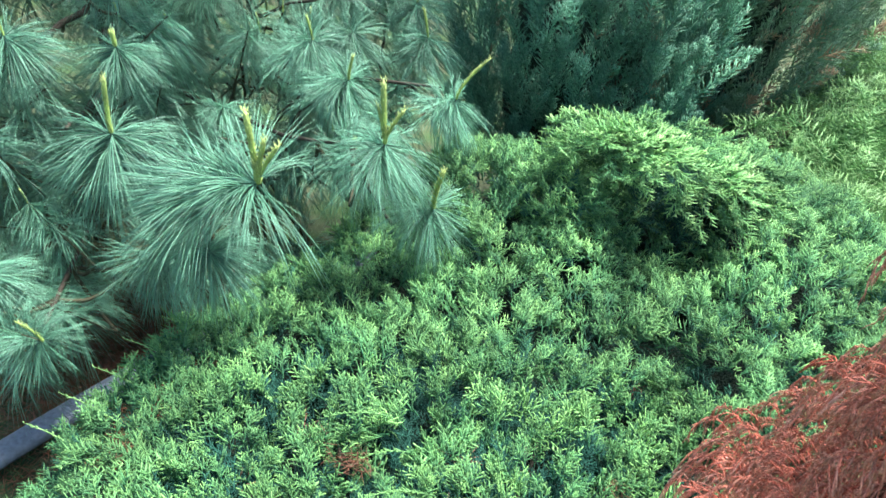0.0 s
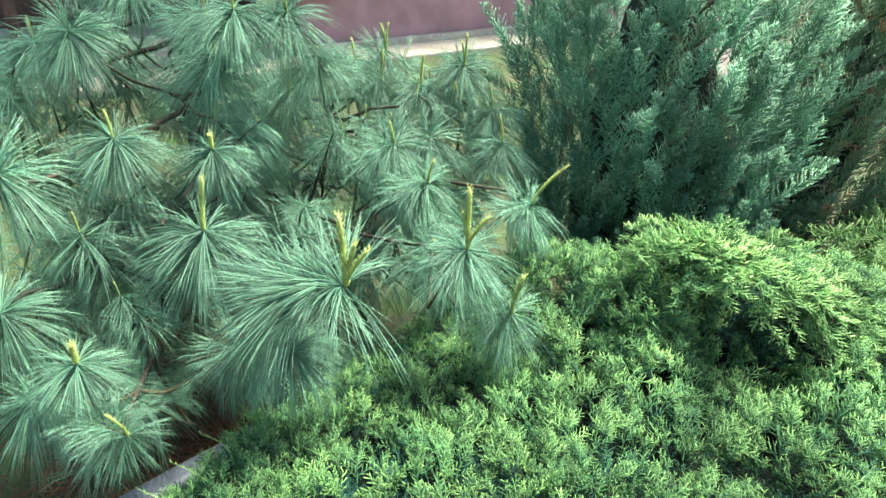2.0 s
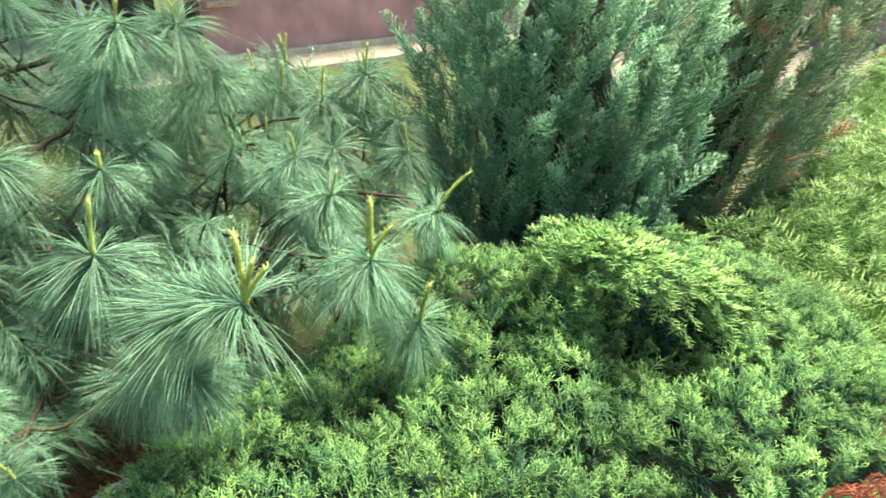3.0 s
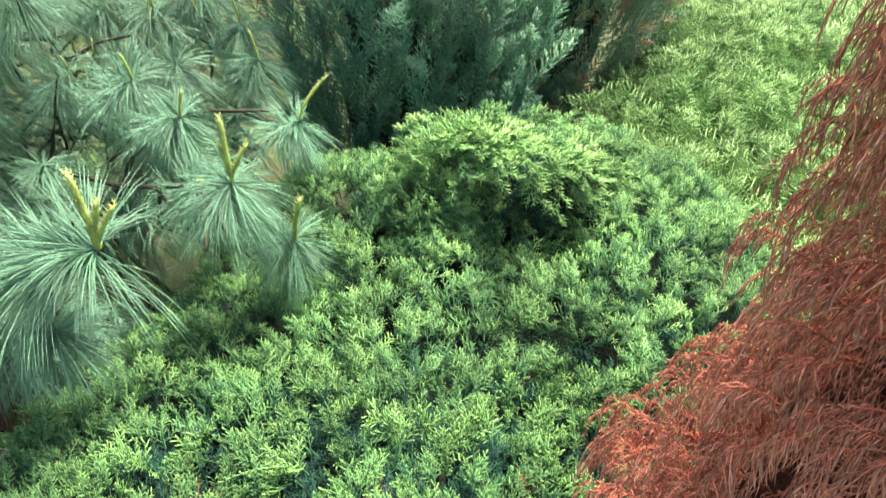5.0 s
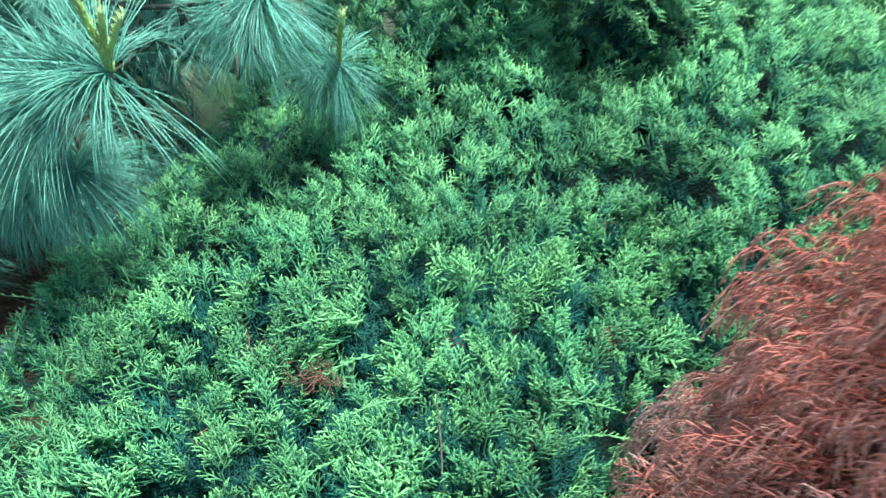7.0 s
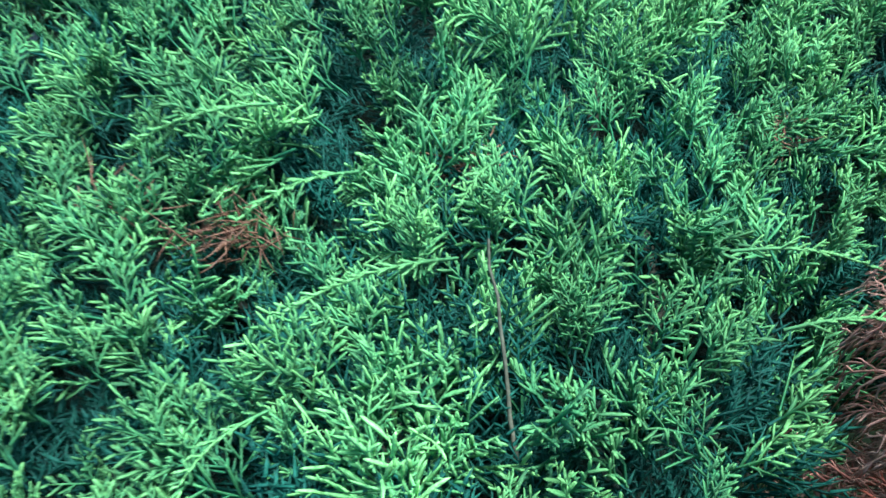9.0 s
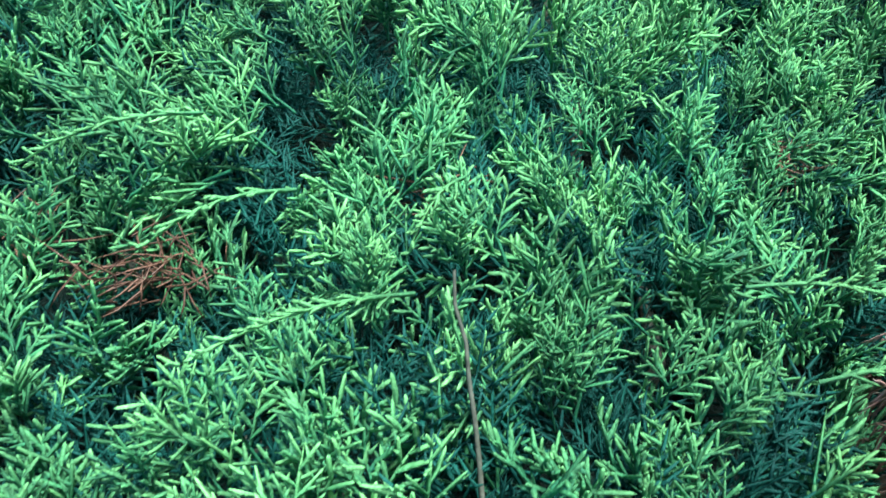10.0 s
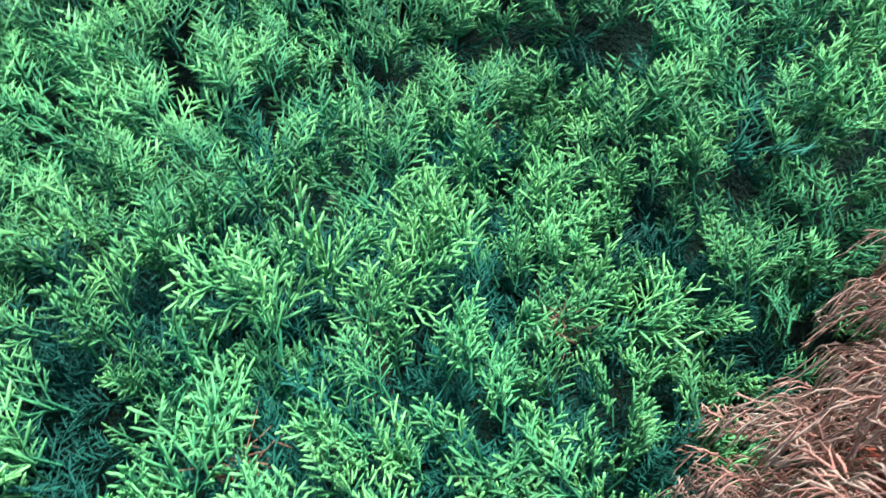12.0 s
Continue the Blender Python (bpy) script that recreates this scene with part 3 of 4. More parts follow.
r = np.random.default_rng(61)
for row, (back, drop, n) in enumerate(((0.0, 0.0, 10), (0.07, 0.02, 7), (0.15, 0.04, 5), (0.24, 0.07, 4))):
    for k in range(n):
        u = (k + r.random()) / n
        at = np.array((0.345 + 0.41 * u, 1.6 + back + r.normal(0, 0.015), np.interp(u, (0.0, 0.2, 0.38, 0.6, 0.8, 1.0), (0.765, 0.79, 0.805, 0.78, 0.73, 0.65)) - drop * 0.4 + r.normal(0, 0.012)))
        go = np.array(((u - 0.4) * 1.8 + r.normal(0, 0.25), -1.0, 0.0))
        go *= r.uniform(0.1, 0.2) / np.linalg.norm(go)
        hanging_tip(at, go, r.uniform(0.0, 0.04) + (0.07 * r.random() if 0.35 < u and row == 0 else 0.0), r.uniform(0.8, 1.05), JUNIPER_GOLD if r.random() < (0.6, 0.3, 0.1, 0.1)[row] else JUNIPER)
# the tips that hang free over the hollow
for at, go, fall in (((0.45, 1.55, 0.82), (0.0, -0.14, 0.0), 0.06), ((0.5, 1.54, 0.81), (0.03, -0.16, 0.0), 0.09), ((0.55, 1.54, 0.8), (0.04, -0.15, 0.0), 0.12),
                     ((0.62, 1.54, 0.76), (0.06, -0.14, 0.0), 0.1), ((0.66, 1.55, 0.74), (0.09, -0.12, 0.0), 0.12), ((0.48, 1.58, 0.83), (-0.15, -0.1, 0.0), 0.02),
                     ((0.42, 1.56, 0.81), (-0.15, -0.07, 0.0), 0.0), ((0.44, 1.6, 0.82), (-0.16, -0.02, 0.0), 0.0), ((0.54, 1.6, 0.82), (-0.1, -0.14, 0.0), 0.03)):
    hanging_tip(at, go, fall, 1.05, JUNIPER_GOLD, ARCH_TIPS)
# low branches fanning out over the bed on the open flank
for k in range(12):
    u = (k + r.random()) / 12
    at = np.array((0.46 - 0.1 * u + r.normal(0, 0.02), 1.46 + 0.2 * u, 0.635 + 0.1 * u + r.normal(0, 0.01)))
    hanging_tip(at, (-0.18 - 0.06 * r.random(), -0.06 + 0.06 * u + r.normal(0, 0.02), -0.03), r.uniform(0.0, 0.03), r.uniform(0.75, 0.95), JUNIPER)


# ---- the golden juniper beyond ----
def gold_inside(x, y):
    far = 1.75 * (1.0 - np.hypot((x - 2.25) / 1.6, (y - 2.75) / 1.85))
    near_ = 0.5 * (1.0 - np.hypot((x - 1.25) / 0.5, (y - 1.75) / 0.7))
    edge = np.where(y > 2.1, 0.75 * (x - 1.1 - 0.72 * (y - 2.25)), 9.0)
    return np.minimum(np.maximum(far, near_) + 0.12 * ripple(x, y, 2.2, 55.0), edge)


def gold_top(x, y):
    d = gold_inside(x, y)
    z = 0.6 + 0.07 * np.sin(2.3 * x + 1.7 * y) + 0.05 * np.sin(4.1 * y - 1.3 * x) + 0.05 * np.abs(np.sin(7.0 * y + 3.0 * x + 1.5 * np.sin(4.0 * x)))
    return z - 0.22 * np.exp(-np.clip(d, -0.05, 2) / 0.1)


gold = thing("golden_juniper", "broad yellow-green juniper with feathery arching sprays", "shrub", (2.2, 2.6, 0.0))
part("inner_fill", mound_mesh("inner_fill", gold_top, gold_inside, 0.75, 4.5, 0.9, 4.7, 0.05, 0.06, INNER_GREEN), gold, "solid mound filling the gaps inside the shrub", "stuff")
for x0, x1, y0, y1, gap, grow in ((0.75, 1.85, 0.8, 2.9, 0.034, 1.1), (1.85, 3.1, 0.8, 4.7, 0.042, 1.1), (1.0, 1.85, 2.9, 4.7, 0.042, 1.1), (3.1, 4.0, 0.8, 4.7, 0.06, 1.3)):
    pos, rot, size, r = bed_sprays(x0, x1, y0, y1, gap, 1.0, 0.02, 301, heart=(2.6, 4.6), lift=0.55, top=gold_top, inside=gold_inside, bumps=0.085, holes=0.5)
    kinds = r.integers(0, len(SPRAYS_FAR), len(pos))
    part("foliage", mesh_of("foliage", *scatter(SPRAYS_FAR, kinds, rot, pos, size * grow), [JUNIPER_FAR]), gold, kind="stuff")


# ---- the upright blue juniper ----
def plume(length=0.16, width=0.05, count=30, radius=0.0026):
    """A dense pointed plume: short forked shoots standing out all round a stem, longest low down."""
    p = Pile()
    bend = np.array((random.uniform(-0.2, 0.2), random.uniform(-0.2, 0.2), 0.0))
    s = np.linspace(0, 1, 4)[:, None]
    p.tube(s * length * np.array((0, 0, 1.0)) + s * s * length * bend, [radius * 1.2, radius, radius, 0], 0.05 + 0.5 * s[:, 0])
    for i in range(count):
        u = ((i + random.random()) / count) ** 0.85
        a = i * 2.4 + random.uniform(-0.4, 0.4)
        at = u * length * np.array((0, 0, 1.0)) + u * u * length * bend
        out = np.array((math.cos(a), math.sin(a), 0.0))
        wide = width * math.sin(math.pi * (0.25 + 0.75 * u)) ** 0.8 * random.uniform(0.55, 1.1)
        way = out + np.array((0, 0, random.uniform(0.8, 1.5)))
        way /= np.linalg.norm(way)
        spike(p, at, way, wide * 1.3, radius, 0.05 + 0.2 * u, 0.4 + 0.4 * u)
        for q in (0.45, 0.7, 0.95, 1.15):
            twist = a + random.uniform(-1.2, 1.2)
            spike(p, at + way * wide * q, np.array((math.cos(twist) * 0.7, math.sin(twist) * 0.7, 1.0)), random.uniform(0.009, 0.017), radius * 0.9, 0.15 + 0.2 * u, 0.65 + 0.35 * u)
    return p.arrays()


random.seed(23)
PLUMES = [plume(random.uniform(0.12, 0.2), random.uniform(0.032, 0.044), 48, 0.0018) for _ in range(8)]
# Variants step from dark to pale.
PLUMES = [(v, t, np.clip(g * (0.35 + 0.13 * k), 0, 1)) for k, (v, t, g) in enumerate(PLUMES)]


def upright(name, label, centre, tilt, rx, ry, z0, z1, gap, mat, seed, hollow, widen=0.1):
    tree = thing(name, label, "tree", (centre[0], centre[1], 0.0))
    pile = Pile()
    top = np.array((centre[0] + tilt[0] * z1, centre[1] + tilt[1] * z1, z1))
    stem_between(pile, np.array((centre[0], centre[1], -0.02)), top, 0.035, 0.012, 0.0, 9, 0.01, 8)
    part("trunk", pile.mesh("trunk", BARK), tree)
    r = np.random.default_rng(seed)
    for _ in range(26):
        a, z = r.uniform(2.6, 6.8), r.uniform(0.1, z1 * 0.7)
        f = r.uniform(0.6, 0.98)
        base = np.array((centre[0] + tilt[0] * z, centre[1] + tilt[1] * z, z))
        end = base + np.array((math.cos(a) * rx * f, math.sin(a) * ry * f, 0.3 + 0.15 * r.random()))
        pile = Pile()
        stem_between(pile, base, end, 0.012, 0.004, -0.04, 7, 0.015, 5)
        part("branch", pile.mesh("branch", TWIG), tree)
    # a solid dark core: the shade between the plumes is in its colour
    ang, zs = np.linspace(0, 2 * np.pi, 40, endpoint=False), np.arange(z0 - 0.05, z1 - 0.3, 0.06)
    v = []
    for z in zs:
        f = (1 + widen * z) * (0.55 if z > z0 else 0.4) * (1 - 0.8 * max(0, (z - z1 + 0.95) / 0.65))
        wob = 1 + 0.28 * np.array([noise.noise((math.cos(q) * 2.5, math.sin(q) * 2.5, z * 5 + seed)) for q in ang])
        v.append(np.stack((centre[0] + tilt[0] * z + np.cos(ang) * rx * f * wob, centre[1] + tilt[1] * z + np.sin(ang) * ry * f * wob, np.full(40, z)), 1))
    v[-1][:, :2] = v[-1][:, :2] * 0.02 + v[-1][:, :2].mean(0) * 0.98
    v = np.vstack(v)
    t = []
    for i in range(len(zs) - 1):
        for j in range(40):
            k = (j + 1) % 40
            t += [(i * 40 + j, i * 40 + k, i * 40 + 40 + k), (i * 40 + j, i * 40 + 40 + k, i * 40 + 40 + j)]
    part("inner_fill", mesh_of("inner_fill", v, t, None, [INNER_BLUE]), tree, "dark solid core with shade in its colour", "stuff")
    # plumes in shells round the heart
    posn, ways = [], []
    for shell, share in ((0.98, 1.0), (0.82, 0.65), (0.68, 0.2)):
        for z in np.arange(z0, z1, gap * 0.85):
            f = (1 + widen * z) * shell * (1 - 0.85 * max(0.0, (z - z1 + 0.7) / 0.7) ** 1.5)
            n = max(4, int(2 * np.pi * (rx + ry) / 2 * f / gap))
            for a in (np.arange(n) + r.random()) * 2 * np.pi / n:
                back = math.sin(a) > 0.05
                if r.random() > share * (0.2 if back else 1.0) * (0.6 if z > 1.25 else 1.0):
                    continue
                if shell > 0.7 and z > 0.75 and noise.noise((math.cos(a) * 2.6 + seed + 20, math.sin(a) * 2.6, z * 2.4)) < hollow:
                    continue
                bulge = 1 + 0.36 * noise.noise((math.cos(a) * 3.2 + seed, math.sin(a) * 3.2, z * 3.0)) + 0.2 * noise.noise((math.cos(a) * 8 + seed, math.sin(a) * 8, z * 5.0))
                c = np.array((centre[0] + tilt[0] * z + math.cos(a) * rx * f * bulge, centre[1] + tilt[1] * z + math.sin(a) * ry * f * bulge, z))
                posn.append(c + r.normal(0, gap * 0.3, 3))
                ways.append((math.cos(a) * 0.36 + tilt[0] * 1.2, math.sin(a) * 0.5 + tilt[1], 1.0) + r.normal(0, 0.18, 3))
    posn, ways = np.array(posn), np.array(ways)
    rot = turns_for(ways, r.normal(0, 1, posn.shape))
    # Puts light into the colour: paler plumes higher up and towards +x.
    paler = (posn[:, 2] - z0) / (z1 - z0) + 0.3 * (posn[:, 0] - centre[0] - tilt[0] * posn[:, 2]) / rx + 0.25 * np.array([noise.noise(tuple(q * 3.0)) for q in posn]) + r.normal(0, 0.15, len(posn))
    kinds = np.clip((paler * 1.25 * len(PLUMES)).astype(int), 0, len(PLUMES) - 1)
    size = r.uniform(0.7, 1.35, len(posn))
    near = np.argsort(posn[:, 1] + 0.6 * np.abs(posn[:, 2] - 0.85))[:150]
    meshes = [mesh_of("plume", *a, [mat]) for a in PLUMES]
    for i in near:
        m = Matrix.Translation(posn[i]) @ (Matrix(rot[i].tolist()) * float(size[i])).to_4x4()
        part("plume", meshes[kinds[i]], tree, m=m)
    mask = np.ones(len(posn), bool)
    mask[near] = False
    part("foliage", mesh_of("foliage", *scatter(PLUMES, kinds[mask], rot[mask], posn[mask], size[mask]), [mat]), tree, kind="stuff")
    return tree


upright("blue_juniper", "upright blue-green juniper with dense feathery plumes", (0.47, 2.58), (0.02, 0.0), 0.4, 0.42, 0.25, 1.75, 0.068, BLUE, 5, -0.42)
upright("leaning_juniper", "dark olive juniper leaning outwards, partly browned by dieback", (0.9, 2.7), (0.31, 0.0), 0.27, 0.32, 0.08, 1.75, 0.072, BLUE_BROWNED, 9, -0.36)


# ---- the white pine ----
def needle_tuft(axis, length, count, reach, droop, rings=4, sweep=None, lean=(-0.1, 0.45), spread=1.0):
    """Long soft needles in bundles along the last part of a shoot that ends at the origin."""
    p = Pile()
    axis = np.asarray(axis, float) / np.linalg.norm(axis)
    side = np.cross(axis, (0.3, 0.2, 1.0))
    side /= np.linalg.norm(side)
    other = np.cross(axis, side)
    bundles, swept = count // 5, sweep is not None
    sweep = np.array(sweep if sweep else (random.gauss(0, 0.28), random.gauss(0, 0.15), 0.0))
    for i in range(bundles):
        u = (i + random.random()) / bundles
        at = -axis * reach * (1 - u) ** (1.3 if reach < 0.15 else 1.0)
        a = i * 2.39996 + random.uniform(-0.2, 0.2)
        open_ = random.uniform(0.6, 1.3) * (1.15 - 0.35 * u) * spread
        way = axis * random.uniform(*lean) + (math.cos(a) * side + math.sin(a) * other) * open_ + sweep
        way[2] = min(way[2], 0.35) if random.random() < 0.8 else way[2]
        way /= np.linalg.norm(way)
        if swept and way @ sweep < 0.1 * np.linalg.norm(sweep):
            way = way - sweep * min(0.0, way @ sweep) * 1.2 / (sweep @ sweep)
        long0 = length * random.uniform(0.65, 1.12)
        for k in range(5):
            w = way + np.array((random.gauss(0, 0.07), random.gauss(0, 0.07), random.gauss(0, 0.06)))
            w /= np.linalg.norm(w)
            long = long0 * random.uniform(0.9, 1.05)
            s = np.linspace(0, 1, rings)
            pts = at + np.outer(s * long, w)
            fall = droop * random.uniform(0.7, 1.3) * long
            flat = math.hypot(w[0], w[1])
            pts[:, 2] -= fall * s ** 1.8 * (0.35 + 0.65 * flat)
            inward = -fall * 0.12 * s ** 2.2 * flat
            pts[:, 0] += inward * w[0]
            pts[:, 1] += inward * w[1]
            p.tube(pts, [0.0006, 0.0007, 0.00065, 0.0004, 0.0004][:rings], 0.05 + 0.6 * s, spin=random.random() * 3)
    return p.arrays()


def shoot_stem(axis, reach):
    p = Pile()
    axis = np.asarray(axis, float) / np.linalg.norm(axis)
    s = np.linspace(0, 1, 5)
    p.tube(np.outer(s - 1, axis) * reach, 0.0036 - 0.001 * s, np.zeros(5), sides=6, tip=False)
    return p.arrays()


def candle_mesh(height, radius, lean):
    """A scaly yellow-green candle with a swollen tip."""
    p = Pile()
    n = 9
    s = np.linspace(0, 1, n)
    pts = np.stack((lean[0] * s ** 1.5 * height, lean[1] * s ** 1.5 * height, s * height), 1)
    prof = radius * np.array((0.75, 0.8, 0.85, 0.9, 0.95, 1.0, 1.08, 0.95, 0.0))
    p.tube(pts, prof, 0.1 + 0.8 * s ** 3, sides=7)
    for i in range(70):
        u = i / 70
        a = i * 2.4
        at = np.array((lean[0] * u ** 1.5 * height, lean[1] * u ** 1.5 * height, u * height)) + radius * 0.75 * np.array((math.cos(a), math.sin(a), 0))
        spike(p, at, (math.cos(a) * 0.45, math.sin(a) * 0.45, 1.0), random.uniform(0.005, 0.009), 0.0011, 0.2 + 0.5 * u, 0.5 + 0.5 * u)
    return p.mesh("candle", CANDLE)


random.seed(5)
AXES = [(0.45, -0.55, 0.6), (0.2, -0.75, 0.45), (0.65, -0.25, 0.5), (0.3, -0.4, 0.9), (-0.2, -0.7, 0.5), (0.85, -0.3, 0.2), (0.5, 0.2, 0.6), (-0.5, -0.4, 0.6)]
TUFTS = []
for ax in AXES:
    arrays = needle_tuft(ax, 0.172, 520, 0.2 if ax[2] < 0.3 else 0.09, 0.34 if ax[2] < 0.3 else random.uniform(0.42, 0.6))
    TUFTS.append((mesh_of("needles", *arrays, [NEEDLE]), mesh_of("shoot_stem", *shoot_stem(ax, 0.2), [SHOOT_BARK])))
AXES.append((0.9, -0.2, 0.3))
TUFTS.append((mesh_of("needles", *needle_tuft(AXES[8], 0.2, 760, 0.12, 0.36, sweep=(0.0, -0.05, 0.2), lean=(-1.0, 0.25), spread=0.7), [NEEDLE]), mesh_of("shoot_stem", *shoot_stem(AXES[8], 0.2), [SHOOT_BARK])))
THIN_TUFTS = [(mesh_of("needles", *needle_tuft(ax, 0.17, 200, 0.12, 0.5, 3), [NEEDLE]), stem) for ax, (_, stem) in zip(AXES, TUFTS)]
SPARE_TUFTS = [(mesh_of("needles", *needle_tuft(ax, 0.16, 110, 0.12, 0.5, 3), [NEEDLE]), stem) for ax, (_, stem) in zip(AXES, TUFTS)]
OLD_NEEDLES = mesh_of("needles", *needle_tuft((0.5, -0.4, 0.2), 0.13, 160, 0.12, 0.9), [NEEDLE_OLD])
CANDLES = [candle_mesh(0.105, 0.004, (0.1, 0.05)), candle_mesh(0.07, 0.0036, (0.25, 0.0)), candle_mesh(0.06, 0.003, (0.6, 0.1)), candle_mesh(0.09, 0.0036, (-0.15, 0.1)), candle_mesh(0.03, 0.0036, (0.0, 0.0)), candle_mesh(0.1, 0.003, (0.8, 0.1))]

TRUNK = np.array((-1.1, 2.35, 0.0))
pine = thing("pine_tree", "young white pine with long drooping blue-green needles and pale candles", "tree", tuple(TRUNK))
pile = Pile()
stem_between(pile, TRUNK + (0, 0, -0.05), TRUNK + (0.02, 0.03, 3.0), 0.04, 0.02, 0.0, 14, 0.006, 12)
part("trunk", pile.mesh("trunk", BARK), pine)
BOUGHS = []
for start, end in (
    (0.55, (-0.42, 1.25, 0.8)), (0.5, (-0.75, 1.08, 0.6)), (0.75, (-0.2, 1.5, 0.8)), (0.8, (-0.8, 1.45, 0.85)), (0.85, (0.0, 1.85, 0.8)),
    (0.95, (-0.35, 2.05, 0.97)), (0.7, (-0.2, 2.2, 0.75)), (0.6, (-0.5, 1.75, 0.65)), (0.45, (-0.95, 1.5, 0.55)), (0.9, (-1.15, 1.35, 0.95)), (1.05, (-0.85, 1.7, 1.08)), (1.1, (-1.7, 1.9, 1.1)), (0.65, (-1.1, 1.25, 0.72)), (0.95, (-0.1, 2.55, 0.95)), (1.2, (-1.5, 2.3, 1.2)), (1.55, (-0.55, 1.95, 1.65)), (1.6, (-1.55, 2.75, 1.7)), (1.75, (-1.6, 1.95, 1.85)), (1.8, (-0.6, 2.8, 1.9)), (2.2, (-1.0, 1.95, 2.35)), (2.3, (-1.2, 2.75, 2.45)),
):
    pile = Pile()
    path = stem_between(pile, TRUNK + (0, 0, start), np.array(end), 0.01, 0.004, -0.07 if start > 0.6 else -0.03, 10, 0.007, 7)
    part("bough", pile.mesh("bough", BARK), pine)
    BOUGHS.append(path)


def add_tuft(at, axis, spin=0.0, size=1.0, candles=(), old=False, thin=False):
    """A tuft at a point, joined by a twig to the nearest bough."""
    at = np.asarray(at, float)
    pivot = new("needle_tuft")
    pivot.parent = pine
    pivot.location = Vector(at) - Vector(TRUNK)
    needles, stem = {0: TUFTS, 1: THIN_TUFTS, 2: SPARE_TUFTS}[int(thin)][axis]
    turn = Matrix.Rotation(radians(spin), 4, "Z") @ Matrix.Scale(size, 4)
    for me, name in ((OLD_NEEDLES if old else needles, "needles"), (stem, "shoot")):
        ob = new(name, me)
        ob.parent = pivot
        ob.matrix_basis = turn
    for kind, way, grow in candles:
        ob = new("candle", CANDLES[kind])
        ob.parent = pivot
        ob.matrix_basis = Matrix.Rotation(radians(way), 4, "Z") @ Matrix.Scale(grow, 4)
        ob["label"] = "yellow-green upright candle"
    ax = np.array((turn @ Vector(AXES[axis]).normalized().to_4d()).to_3d())
    back = at - ax * 0.2
    best = min((q for path in BOUGHS for q in path[2:]), key=lambda q: np.linalg.norm(q - back))
    if np.linalg.norm(best - back) > 0.02:
        pile = Pile()
        stem_between(pile, best, back, 0.005, 0.0042, -0.02, 8, 0.0015, 5)
        part("twig", pile.mesh("twig", SHOOT_BARK), pine)


SET_TUFTS = []


def set_tuft(x, y, z, axis, spin, size, *candles):
    """A tuft in its place on the near side of the crown, with its candles: (kind, turn, size) each."""
    SET_TUFTS.append((x, y, z))
    add_tuft((x, y, z), axis, spin, size, candles)


set_tuft(-0.693, 1.425, 0.854, 3, 0, 1.2, (0, 0, 1.2), (4, 90, 1.0))
set_tuft(-0.325, 1.18, 0.872, 8, 0, 1.15, (0, 100, 1.35), (1, 10, 1.3), (2, -10, 1.3), (4, 40, 1.5))
set_tuft(-0.112, 1.346, 0.875, 3, 30, 0.95, (0, 60, 1.25), (3, 0, 0.9), (2, 0, 1.2))
set_tuft(-0.016, 1.373, 0.711, 2, -20, 0.8, (1, 0, 1.4))
set_tuft(0.034, 1.724, 0.818, 2, 10, 0.9, (5, 0, 1.05), (5, 14, 0.85))
set_tuft(-0.33, 1.828, 0.93, 0, 20, 0.95, (3, 30, 0.7))
set_tuft(-0.231, 1.729, 0.863, 2, 0, 0.95, (1, 10, 0.9))
set_tuft(-1.086, 1.36, 0.999, 0, 0, 1.15, (0, 0, 0.8))
set_tuft(-0.714, 1.899, 0.922, 3, 40, 1.0, (3, 0, 0.6))
set_tuft(-0.661, 2.051, 1.012, 0, 10, 1.0, (3, 0, 0.8))
set_tuft(-0.424, 2.211, 1.005, 2, 20, 1.0, (0, 0, 0.9), (1, 0, 0.8))
set_tuft(-0.812, 1.08, 0.74, 3, 10, 0.78, (4, 0, 1.4))
set_tuft(-0.676, 0.978, 0.67, 5, -10, 0.66, (2, 180, 0.8))
set_tuft(-0.568, 1.778, 0.769, 3, 10, 0.75)
set_tuft(-0.735, 1.625, 0.972, 3, -20, 0.85, (4, 0, 1.2))
set_tuft(-0.045, 2.049, 0.872, 3, 50, 0.95, (3, 0, 0.9))
set_tuft(-0.43, 1.16, 0.735, 1, 20, 0.75)
set_tuft(-1.119, 1.772, 1.212, 1, 0, 1.0)
set_tuft(-1.008, 1.171, 0.782, 2, -30, 0.88)
set_tuft(-0.949, 1.1, 0.62, 1, -20, 0.75)
set_tuft(-0.779, 1.823, 1.149, 3, 0, 1.05, (0, 0, 0.8), (1, 90, 0.8))
set_tuft(-0.926, 1.543, 1.019, 3, -30, 1.0, (3, 10, 0.7))
set_tuft(-0.56, 1.28, 0.66, 2, 15, 0.95)
set_tuft(-0.2, 1.55, 0.76, 0, 30, 0.9, (4, 0, 1.0))
set_tuft(-0.5, 2.2, 1.07, 3, 70, 0.9, (3, 0, 0.7))
set_tuft(-0.7, 1.78, 1.27, 3, 10, 1.0, (0, 0, 0.8), (1, 0, 0.7))
set_tuft(-0.6, 1.88, 1.25, 0, 20, 1.0, (3, 40, 0.7))
set_tuft(-0.55, 1.95, 1.13, 3, -30, 0.95, (3, 0, 0.8))
set_tuft(-0.86, 2.0, 1.22, 2, 0, 1.0, (3, 0, 0.7))
set_tuft(-1.3, 1.9, 1.16, 3, 0, 1.1, (3, 0, 0.7))
set_tuft(-0.95, 2.25, 1.13, 0, 40, 1.0)
set_tuft(-1.42, 1.75, 1.03, 1, 0, 1.1)
set_tuft(-1.12, 2.1, 1.3, 3, -20, 1.0)
